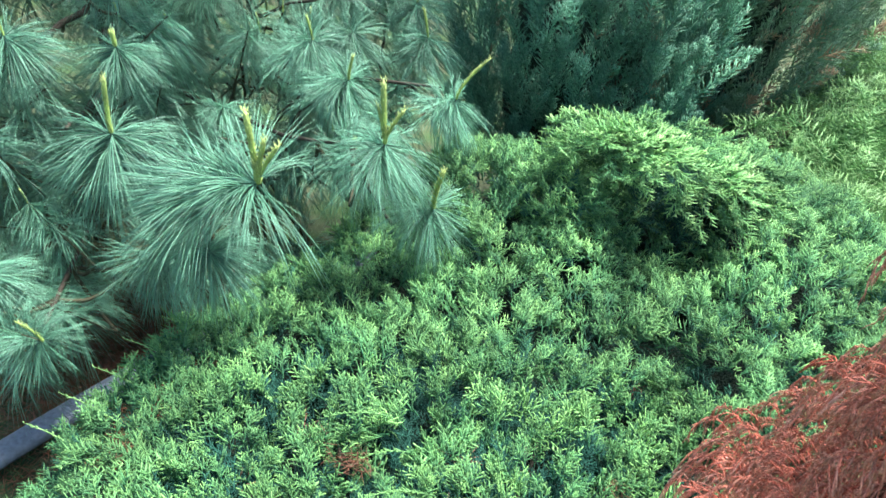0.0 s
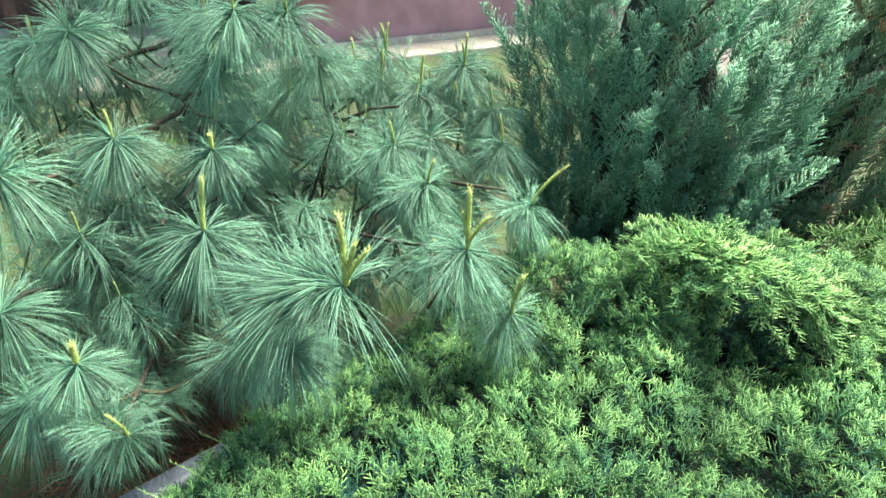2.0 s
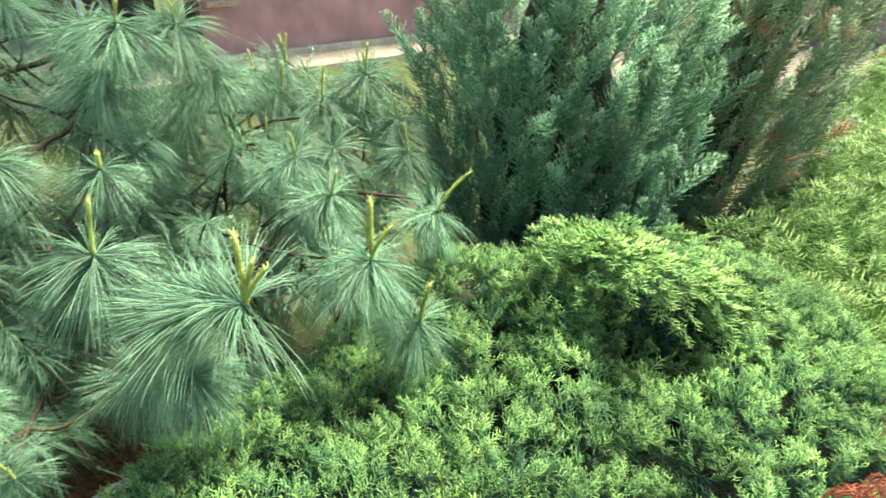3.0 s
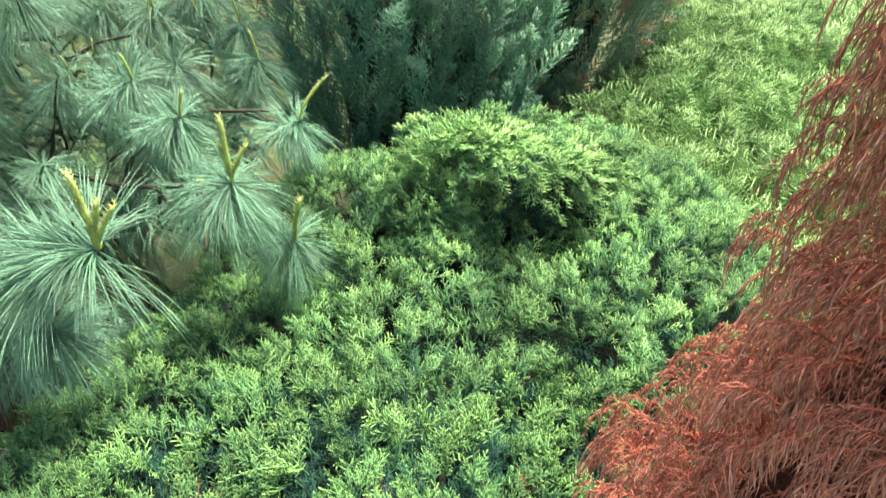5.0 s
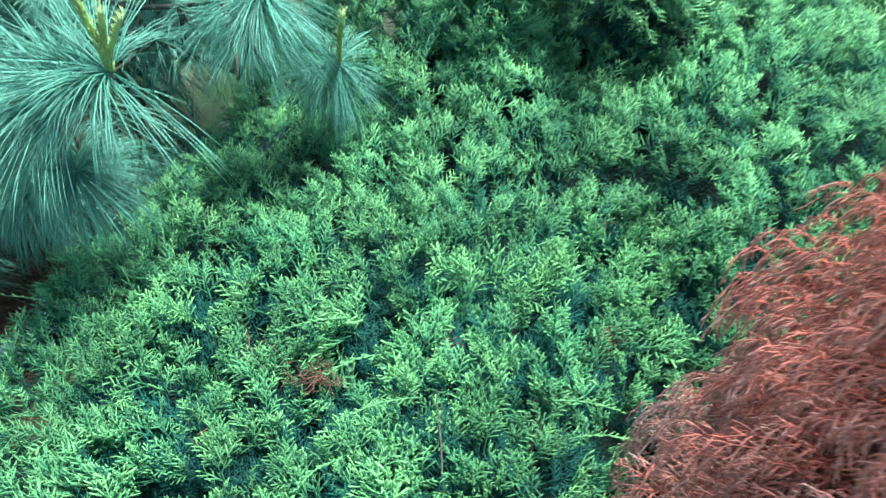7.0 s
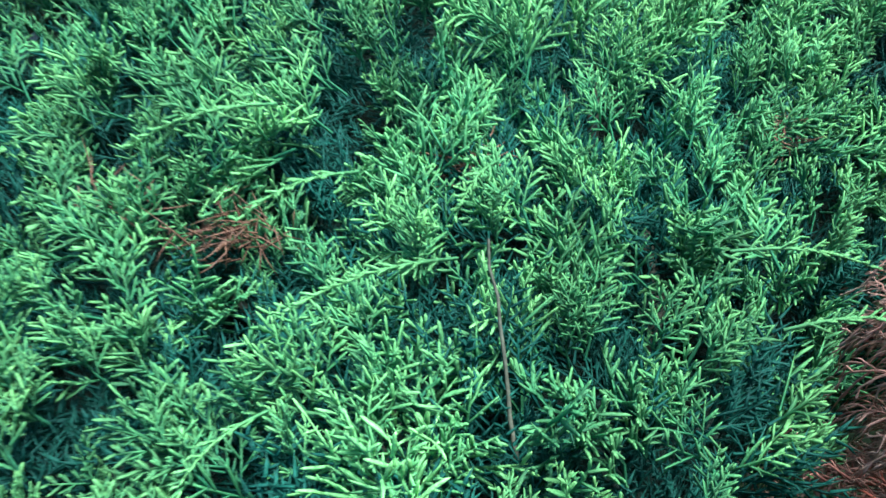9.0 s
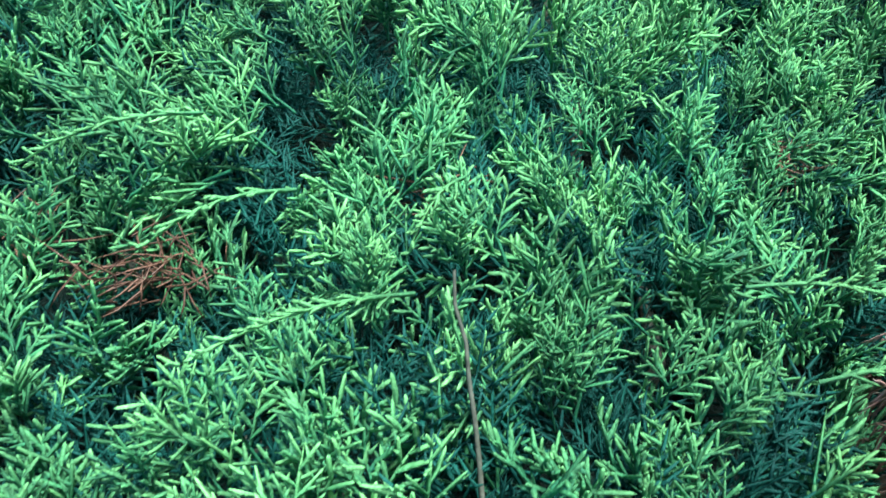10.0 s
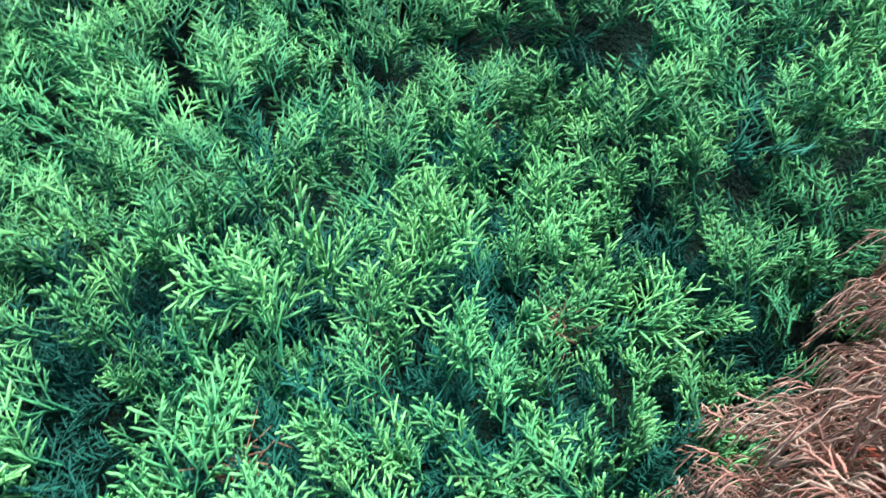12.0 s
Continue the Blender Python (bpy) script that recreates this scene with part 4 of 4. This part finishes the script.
set_tuft(-0.3, 2.2, 1.0, 3, 20, 1.0, (0, 0, 0.9), (1, 60, 0.8))
set_tuft(-0.17, 2.25, 1.05, 0, 0, 0.95, (0, 20, 0.9), (3, 0, 0.8))
set_tuft(-0.42, 2.3, 1.08, 2, 30, 0.95, (0, 0, 0.8), (3, 40, 0.9))
set_tuft(-0.08, 2.2, 0.93, 3, -30, 0.9, (3, 0, 0.8))
set_tuft(-0.25, 2.0, 0.9, 0, 10, 0.95)
set_tuft(-0.5, 1.98, 0.9, 2, 40, 0.95, (3, 0, 0.6))
for k in range(36):
    add_tuft((rng.uniform(-1.5, -0.85), rng.uniform(1.6, 2.1), rng.uniform(0.4, 0.75)), int(rng.integers(0, 8)), rng.uniform(-60, 60), rng.uniform(0.8, 1.0), (), thin=2)
for k in range(70):
    add_tuft((rng.uniform(-1.35, -0.35), rng.uniform(1.45, 2.2), rng.uniform(0.35, 0.78)), int(rng.integers(0, 8)), rng.uniform(-60, 60), rng.uniform(0.9, 1.1), (), thin=2)
add_tuft((-0.6, 1.3, 0.66), 0, 0, 0.75, (), True)
add_tuft((-0.75, 1.5, 0.6), 0, 60, 0.9, (), True)
r = np.random.default_rng(77)
for k in range(150):
    path = BOUGHS[k % len(BOUGHS)]
    q = path[r.integers(2, len(path))]
    at = q + r.normal(0, 1, 3) * (0.2, 0.2, 0.1) + (0, 0.08, -0.06)
    if at[1] < 1.4 and at[0] > -0.5 or at[2] > 1.3 or at[1] < 1.1 or at[0] > -0.02:
        continue
    if min(np.linalg.norm(at - np.array(h) - (0, 0.05, 0)) for h in SET_TUFTS) < 0.1:
        continue
    add_tuft(at, int(r.integers(0, 8)), r.uniform(-60, 60), r.uniform(0.85, 1.1), ((3, r.uniform(0, 360), r.uniform(0.4, 0.8)),) if r.random() < 0.35 else (), thin=True)


for k in range(46):
    at = np.array((r.uniform(-0.95, -0.08), r.uniform(1.95, 2.75), r.uniform(0.5, 1.02)))
    add_tuft(at, int(r.integers(0, 8)), r.uniform(-60, 60), r.uniform(0.85, 1.1), ((3, r.uniform(0, 360), r.uniform(0.4, 0.8)),) if at[2] > 0.85 else (), thin=2)

for k in range(34):
    at = np.array((r.uniform(-1.9, -1.0), r.uniform(1.65, 2.7), r.uniform(0.5, 1.15)))
    add_tuft(at, int(r.integers(0, 8)), r.uniform(-60, 60), r.uniform(0.9, 1.15), (), thin=2)
# Unseen upper crown, added to complete the tree and shade the tufts below.
for k in range(60):
    z, a = r.uniform(1.5, 2.7), r.uniform(0, 6.28)
    out = (3.1 - z) * 0.55 * math.sqrt(r.uniform(0.15, 1))
    at = TRUNK + (math.cos(a) * out, math.sin(a) * out, z)
    add_tuft(at, int(r.integers(0, 8)), math.degrees(a) + r.uniform(20, 100), r.uniform(0.95, 1.2), (), thin=2)


# ---- the dead red conifer ----
def thread(pile, start, way, length, radius, g0, g1, fall, rings=4):
    """A blunt dry shoot that hooks over and hangs."""
    s = np.linspace(0, 1, rings)
    way = np.asarray(way, float) / np.linalg.norm(way)
    p = np.asarray(start) + np.outer((s - 0.25 * s ** 3) * length, way)
    p[:, 1] -= fall * length * s ** 2
    p += np.outer(s ** 2 * length, (random.gauss(0, 0.12), 0, random.gauss(0, 0.12)))
    pile.tube(p, (radius * 0.85, radius, radius, radius * 0.5)[:rings], g0 + (g1 - g0) * s, spin=random.random() * 6)
    return p


def red_spray(length=0.1, count=11, radius=0.001, forks=(1, 2)):
    """A dry feather along +z whose forked threads hook over and hang towards -y."""
    p = Pile()
    s = np.linspace(0, 1, 6)
    sway = random.uniform(-0.4, 0.4)
    stem = np.stack((sway * length * s ** 2, length * (0.3 * np.sin(np.pi * s * 0.8) - 0.8 * s ** 2.2), length * (s - 0.3 * s ** 3)), 1)
    p.tube(stem, radius * (1.2 - 0.4 * s), 0.05 + 0.4 * s)
    for i in range(count):
        u = 0.08 + 0.9 * (i + random.random() * 0.5) / count
        k = u * 5
        j = min(int(k), 4)
        at = stem[j] + (stem[j + 1] - stem[j]) * (k - j)
        along = stem[j + 1] - stem[j]
        along /= np.linalg.norm(along)
        side = 1 if i % 2 else -1
        way = along * random.uniform(0.6, 1.0) + np.array((side * random.uniform(0.4, 0.9), random.gauss(0.2, 0.15), 0.0))
        long = length * (0.26 * (1 - u) ** 0.6 + 0.16) * random.uniform(0.7, 1.3)
        g = random.uniform(0.0, 0.3)
        line = thread(p, at, way, long, radius, 0.05 + 0.2 * u + g * 0.4, 0.3 + 0.4 * u + g, random.uniform(0.6, 1.4))
        for f in forks:
            t = random.choice((-1, 1))
            w2 = line[f + 1] - line[f]
            w2 = w2 / np.linalg.norm(w2) + np.array((t * random.uniform(0.5, 1.0), random.gauss(0.1, 0.25), random.gauss(0.1, 0.25)))
            thread(p, line[f], w2, long * random.uniform(0.4, 0.65), radius * 0.85, 0.15 + 0.2 * u + g, 0.4 + 0.4 * u + g, random.uniform(0.4, 1.1), 3)
    return p.arrays()


random.seed(31)
RED_SPRAYS = [red_spray(random.uniform(0.075, 0.11), random.choice((11, 12)), 0.00095) for _ in range(10)]
RED_SPRAYS = [(v, t, np.clip(g * 1.12, 0, 1)) for v, t, g in RED_SPRAYS]
red = thing("dead_conifer", "dead cypress with dry rust-red drooping foliage", "tree", tuple(RED_AT))
pile = Pile()
stem_between(pile, RED_AT + (0, 0, -0.03), RED_AT + (0.02, 0, 1.85), 0.028, 0.008, 0.0, 10, 0.006, 10)
part("trunk", pile.mesh("trunk", BARK), red)


def red_pad(reach=0.17, count=10, grow=0.8):
    """A flat drooping bough along +z: sprays fanned left and right of a bent twig, hanging towards -y."""
    p = Pile()
    s = np.linspace(0, 1, 7)
    sway = random.uniform(-0.3, 0.3)
    stem = np.stack((sway * reach * s ** 2, reach * (0.22 * np.sin(np.pi * s * 0.9) - 0.5 * s ** 2), reach * (s - 0.15 * s ** 3)), 1)
    p.tube(stem, 0.0032 - 0.002 * s, 0.02 + 0.2 * s)
    for i in range(count):
        u = 0.22 + 0.78 * (i + random.random() * 0.4) / count
        j = min(int(u * 6), 5)
        at = stem[j] + (stem[j + 1] - stem[j]) * (u * 6 - j)
        along = stem[j + 1] - stem[j]
        along /= np.linalg.norm(along)
        side = (1, -1)[i % 2] if i < count - 1 else random.uniform(-0.2, 0.2)
        way = along + np.array((side * random.uniform(0.45, 0.95), random.gauss(0.06, 0.16), 0.0))
        v, t, g = random.choice(RED_SPRAYS)
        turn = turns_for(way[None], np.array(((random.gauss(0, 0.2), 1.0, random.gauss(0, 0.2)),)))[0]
        p.v.append(v @ turn.T * (grow - 0.3 * grow * u) * random.uniform(0.85, 1.15) + at)
        p.t.append(t + p.n)
        p.g.append(np.clip(g * (0.9 + 0.4 * u), 0, 1))
        p.n += len(v)
    return p.arrays()


RED_PADS = [red_pad(random.uniform(0.12, 0.17), 6, 0.8) for _ in range(9)]
r = np.random.default_rng(404)
meshes = [mesh_of("dead_bough", *a, [RED]) for a in RED_PADS]
for z in np.arange(0.3, 1.75, 0.16):
    rad = max(0.02, float(red_radius(z)) - 0.28)
    for a in np.arange(1.0, 3.9, 0.13 / (rad + 0.1)) + r.normal(0, 0.08):
        way = np.array(((math.cos(a) + r.normal(0, 0.2), math.sin(a) + r.normal(0, 0.2), r.uniform(0.0, 0.5)),))
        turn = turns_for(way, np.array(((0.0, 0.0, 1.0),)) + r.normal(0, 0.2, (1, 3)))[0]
        at = RED_AT + (math.cos(a) * rad, math.sin(a) * rad, z + r.normal(0, 0.02))
        m = Matrix.Translation(at) @ (Matrix(turn.tolist()) * r.uniform(0.8, 1.1)).to_4x4()
        part("dead_bough", meshes[int(r.integers(0, 9))], red, m=m)
# drooping sprays all over the outside of the crown
posn, ways = [], []
for z in np.concatenate((np.arange(0.24, 0.97, 0.0265), np.arange(0.97, 1.5, 0.022))):
    for a in np.arange(1.15, 3.45, (0.0265 if z < 0.96 else 0.022) / float(red_radius(z))):
        a, zz = a + r.normal(0, 0.06), z + r.normal(0, 0.015)
        lobes = 0.115 * noise.noise((a * 4.0, zz * 8.0, 3.0)) + 0.02 * noise.noise((a * 13.0, zz * 19.0, 7.0))
        if lobes < -0.02 and zz < 0.93 and r.random() < 0.45:
            continue
        rad = float(red_radius(zz)) - np.interp(zz, (0.5, 0.58, 0.85, 0.95), (0.085, 0.1, 0.09, 0.06)) + lobes * (0.4 if zz > 0.93 else 1.0) + r.uniform(-0.045, 0.008)
        turn = 0.9 * noise.noise((a * 6.0, zz * 10.0, 11.0))
        for deep in ((0.0, 0.04) if lobes > 0.012 and zz > 0.6 else (0.0,)):
            posn.append(RED_AT + (math.cos(a) * (rad - deep), math.sin(a) * (rad - deep), zz - deep * 0.4))
            ways.append((math.cos(a + turn) + r.normal(0, 0.15), math.sin(a + turn) + r.normal(0, 0.15), r.uniform(-0.2, 0.25)))
posn, ways = np.array(posn), np.array(ways)
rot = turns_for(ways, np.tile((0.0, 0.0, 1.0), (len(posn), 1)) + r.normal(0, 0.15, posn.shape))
kinds = r.integers(0, len(RED_SPRAYS), len(posn))
size = r.uniform(0.55, 0.95, len(posn)) * np.interp(posn[:, 2], (0.85, 1.0), (1.0, 0.62))
order = np.argsort(np.abs(np.arctan2(posn[:, 1] - RED_AT[1], posn[:, 0] - RED_AT[0]) - 2.3) + 0.8 * np.abs(posn[:, 2] - 1.0))
meshes = [[mesh_of("dead_spray", *a, [mat]) for a in RED_SPRAYS] for mat in (RED, RED_PALE)]
pale = posn[:, 2] + r.normal(0, 0.06, len(posn)) < 0.74
for i in order[:300]:
    m = Matrix.Translation(posn[i]) @ (Matrix(rot[i].tolist()) * float(size[i])).to_4x4()
    part("dead_spray", meshes[int(pale[i])][kinds[i]], red, m=m)
rest = order[300:]
for i, mat, says in ((rest[~pale[rest]], RED, ""), (rest[pale[rest]], RED_PALE, "bleached brown-pink dry foliage")):
    part("dead_foliage", mesh_of("dead_foliage", *scatter(RED_SPRAYS, kinds[i], rot[i], posn[i], size[i]), [mat]), red, says, "stuff")
# sprays behind them, dimmed in colour to paint the shade of the gaps
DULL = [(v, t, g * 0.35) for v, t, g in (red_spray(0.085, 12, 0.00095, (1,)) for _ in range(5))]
posn, ways = [], []
for z in np.arange(0.2, 1.6, 0.04):
    rad = max(0.02, float(red_radius(z)) - (0.15 if z < 0.95 else 0.09) - (0.04 if len(posn) % 2 else 0.0))
    for a in np.arange(0.9, 3.9, 0.036 / rad) + r.normal(0, 0.1):
        posn.append(RED_AT + (math.cos(a) * rad, math.sin(a) * rad, z) + r.normal(0, 0.015, 3))
        ways.append((math.cos(a) + r.normal(0, 0.4), math.sin(a) + r.normal(0, 0.4), r.uniform(-0.4, 0.4)))
for z in np.arange(0.2, 1.94, 0.075):
    rad = max(0.02, float(red_radius(z)) - 0.06)
    for a in np.arange(0.0, 6.28, 0.07 / rad) + r.random():
        if z > 1.58 or not 0.9 < a % 6.2832 < 3.9:
            posn.append(RED_AT + (math.cos(a) * rad, math.sin(a) * rad, z) + r.normal(0, 0.015, 3))
            ways.append((math.cos(a) + r.normal(0, 0.4), math.sin(a) + r.normal(0, 0.4), r.uniform(-0.4, 0.4)))
posn, ways = np.array(posn), np.array(ways)
rot = turns_for(ways, np.tile((0.0, 0.0, 1.0), (len(posn), 1)) + r.normal(0, 0.3, posn.shape))
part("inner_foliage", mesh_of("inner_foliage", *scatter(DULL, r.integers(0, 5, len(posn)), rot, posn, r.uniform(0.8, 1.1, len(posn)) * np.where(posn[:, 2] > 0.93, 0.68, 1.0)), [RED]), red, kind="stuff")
# Solid core: dry brown twigs and the shade among them in one dark colour.
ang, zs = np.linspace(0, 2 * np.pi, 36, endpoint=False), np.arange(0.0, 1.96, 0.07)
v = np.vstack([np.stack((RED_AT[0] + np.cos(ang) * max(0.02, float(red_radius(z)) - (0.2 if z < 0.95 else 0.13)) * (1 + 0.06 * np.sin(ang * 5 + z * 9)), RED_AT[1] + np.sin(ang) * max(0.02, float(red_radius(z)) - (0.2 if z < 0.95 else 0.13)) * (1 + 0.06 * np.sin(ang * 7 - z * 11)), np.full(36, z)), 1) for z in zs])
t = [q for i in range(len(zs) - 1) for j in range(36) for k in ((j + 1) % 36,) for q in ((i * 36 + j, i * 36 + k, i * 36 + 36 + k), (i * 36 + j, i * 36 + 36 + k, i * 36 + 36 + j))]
part("inner_fill", mesh_of("inner_fill", v, t, None, [RED_INNER]), red, "dark brown solid core for the dry twigs and shade in the tree", "stuff")
for k in range(26):
    a, z = r.uniform(0.8, 4.0), r.uniform(0.1, 1.5)
    base = RED_AT + (0, 0, z)
    rad = float(red_radius(z)) * 0.72
    pile = Pile()
    stem_between(pile, base, base + (math.cos(a) * rad, math.sin(a) * rad, 0.08), 0.007, 0.002, 0.02, 7, 0.01, 5)
    part("branch", pile.mesh("branch", TWIG), red)


# ---- ground, edging, litter ----
def ground_sheet():
    n = 60
    axis = np.sign(np.linspace(-1, 1, n)) * np.abs(np.linspace(-1, 1, n)) ** 3 * 150
    gx, gy = np.meshgrid(axis, axis + 2)
    near_ = np.exp(-(gx ** 2 + (gy - 2) ** 2) / 40)
    gz = 0.02 * ripple(gx, gy, 1.3, 2.0) * near_ - 0.01
    v = np.stack((gx, gy, gz), 2).reshape(-1, 3)
    i, j = np.meshgrid(np.arange(n - 1), np.arange(n - 1))
    q = (j * n + i).ravel()
    t = np.vstack((np.stack((q, q + 1, q + n + 1), 1), np.stack((q, q + n + 1, q + n), 1)))
    return mesh_of("ground", v, t, None, [SOIL])


tagged(new("ground", ground_sheet()), "worn lawn with dry soil showing between thin grass", "ground", kind="structure")

edging = thing("lawn_edging", "grey plastic lawn edging strip curving round the bed", "edging", (-0.9, 1.3, 0.0))
pile = Pile()
s = np.linspace(-0.9, 1.0, 26)
line = np.stack((-1.0 + 0.72 * s + 0.1 * s * s, 1.385 + s * 0.9 - 0.1 * s * s, np.full(26, 0.045)), 1)
pile.tube(line, np.full(26, 0.042), np.zeros(26), sides=12, tip=False, flat=0.5)
part("strip", pile.mesh("strip", EDGING), edging)


def blades(name, count, region, height, radius, mat, label, category, flat=0.0, seed=1):
    r = np.random.default_rng(seed)
    pile = Pile()
    for _ in range(count):
        x, y = region(r)
        way = np.array((r.normal(0, 0.5), r.normal(0, 0.5), 1.0)) if not flat else np.array((r.normal(0, 1), r.normal(0, 1), r.normal(0, flat)))
        shoot(pile, (x, y, r.uniform(0.0, 0.012) if flat else -0.005), way, r.uniform(0.6, 1.2) * height, radius, 0.1, 0.8, r.normal(0, 0.15, 3))
    return tagged(new(name, pile.mesh(name, mat)), label, category, kind="stuff")


blades("grass", 4200, lambda r: (r.uniform(-2.4, -0.98), r.uniform(0.9, 2.6)), 0.035, 0.0012, GRASS, "short thin lawn grass", "grass", seed=3)
blades("fallen_needles", 5600, lambda r: (r.normal(-0.98, 0.26), r.normal(1.68, 0.25)), 0.1, 0.0008, LITTER, "rust-brown fallen pine needles on the soil", "needle litter", 0.12, seed=4)


# ---- the house and yard behind ----
def oriented(ax, ay, bx, by):
    return pose(ax, ay, 0, 0, 0, math.degrees(math.atan2(by - ay, bx - ax))), math.hypot(bx - ax, by - ay)


house = thing("house", "low house with mauve painted wall above a pale concrete plinth", "house")
m, long = oriented(-6.0, 4.9, 3.2, 11.4)
door_at = 4.65
part("wall", box_mesh("wall", (door_at, 0.0, 0.0), (long, 0.25, 2.7), PINK), house, "mauve painted wall", m=m)
part("wall", box_mesh("wall", (0, 1.3, 0.0), (door_at - 0.053, 1.55, 2.7), DARK_WOOD), house, "dark timber wall of a porch", m=m)
part("porch_floor", box_mesh("porch_floor", (0, 0.0, 0.0), (door_at - 0.053, 1.297, 0.3), CONCRETE, 0.01), house, "pale concrete porch step", m=m)
for at in (0.6, 2.0, 3.42):
    part("post", box_mesh("post", (at, 0.05, 0.303), (at + 0.1, 0.15, 2.7), DARK_WOOD), house, m=m)
part("rail", box_mesh("rail", (0.703, 0.07, 0.85), (1.997, 0.12, 0.93), DARK_WOOD), house, m=m)
part("rail", box_mesh("rail", (2.103, 0.07, 0.85), (3.417, 0.12, 0.93), DARK_WOOD), house, m=m)
part("downpipe", box_mesh("downpipe", (3.53, -0.02, 0.303), (3.58, 0.04, 2.7), SHEET, 0.02), house, "pale metal downpipe", m=m)
part("pilaster", box_mesh("pilaster", (door_at - 0.05, -0.03, 0.0), (door_at - 0.003, 0.28, 2.7), DARK_WOOD), house, "dark timber upright", m=m)
part("plinth", box_mesh("plinth", (door_at, -0.09, 0.0), (long, -0.003, 0.1), CONCRETE, 0.01), house, "pale concrete plinth", m=m)
part("sill", box_mesh("sill", (door_at + 0.04, -0.13, 0.59), (door_at + 0.4, -0.003, 0.66), PLASTER, 0.01), house, "pale stone ledge", m=m)
part("roof", box_mesh("roof", (-0.4, -0.6, 2.703), (long + 0.4, 4.0, 2.9), DARK_WOOD), house, m=m)
path_ = new("pavement", box_mesh("pavement", (0, -0.72, -0.02), (long + 1.5, -0.1, 0.03), CONCRETE, 0.01))
path_.matrix_basis = m
tagged(path_, "pale concrete path along the house", "pavement", kind="structure")

shed = thing("garage", "pale plastered garage with a grey sheet-metal door", "garage")
m, long = oriented(3.6, 9.6, 9.5, 7.9)
part("wall", box_mesh("wall", (0, 0, 0), (2.6, 0.25, 2.6), PLASTER), shed, m=m)
part("wall", box_mesh("wall", (2.603, 0, 2.1), (long, 0.25, 2.6), PLASTER), shed, m=m)
part("roof", box_mesh("roof", (-0.2, -0.3, 2.603), (long + 0.2, 4, 2.75), DARK_WOOD), shed, m=m)
part("door_post", box_mesh("door_post", (2.25, -0.06, 0.0), (2.42, -0.003, 2.1), PLASTER, 0.012), shed, "pale pinkish timber post", m=m)
part("door_post", box_mesh("door_post", (2.6, -0.08, 0.0), (2.77, -0.003, 2.1), PLASTER, 0.012), shed, "pale pinkish timber post", m=m)
door = part("door", box_mesh("door", (2.78, 0.02, 0.07), (long, 0.06, 2.09), SHEET), shed, "grey sheet-metal door", m=m)
for k in range(12):
    x = 2.86 + 0.28 * k
    ob = part("rib", box_mesh("rib", (x, 0.004, 0.1), (x + 0.03, 0.019, 2.06), SHEET), door)
    ob.matrix_basis = Matrix.Identity(4)
part("door_frame", box_mesh("door_frame", (2.775, 0.0, 0.02), (long, 0.05, 0.066), DARK_WOOD), shed, "dark bottom rail", m=m)
yard = new("yard", box_mesh("yard", (-1.5, -3.2, -0.02), (long, -0.13, 0.035), PAVING, 0.01))
yard.matrix_basis = m
tagged(yard, "grey paved yard before the garage", "pavement", kind="structure")


def loose_piece(name, label, category, x, y, size, mat, turn, seed, group=""):
    """A broken block or stone lying on the paving."""
    r = np.random.default_rng(seed)
    bm = bmesh.new()
    bmesh.ops.create_cube(bm, size=1.0)
    for v in bm.verts:
        v.co = Vector((v.co.x * size[0] * r.uniform(0.8, 1.1), v.co.y * size[1] * r.uniform(0.8, 1.1), (v.co.z + 0.5) * size[2] * r.uniform(0.8, 1.1)))
    bmesh.ops.bevel(bm, geom=bm.edges[:], offset=min(size) * 0.15, segments=2, affect="EDGES")
    me = bpy.data.meshes.new(name)
    bm.to_mesh(me)
    bm.free()
    me.materials.append(mat)
    ob = new(name, me)
    ob.matrix_basis = m @ pose(x, y, 0.037, 0, 0, turn)
    return tagged(ob, label, category, group=group)


for k, (x, y) in enumerate(((2.06, -1.2), (2.22, -1.26), (2.36, -1.32))):
    loose_piece("brick", "loose orange-red brick lying on the paving", "brick", x, y, (0.21, 0.1, 0.065), BRICK, 8 * k - 5, k, "loose bricks")
for k in range(9):
    loose_piece("stone", "small dark stone lying on the paving", "stone", 2.48 + 0.06 * k, -1.4 - 0.03 * k, (0.05 + 0.02 * (k % 3), 0.05, 0.04), DARK_WOOD if k % 3 else CONCRETE, 37 * k, 20 + k, "loose stones")
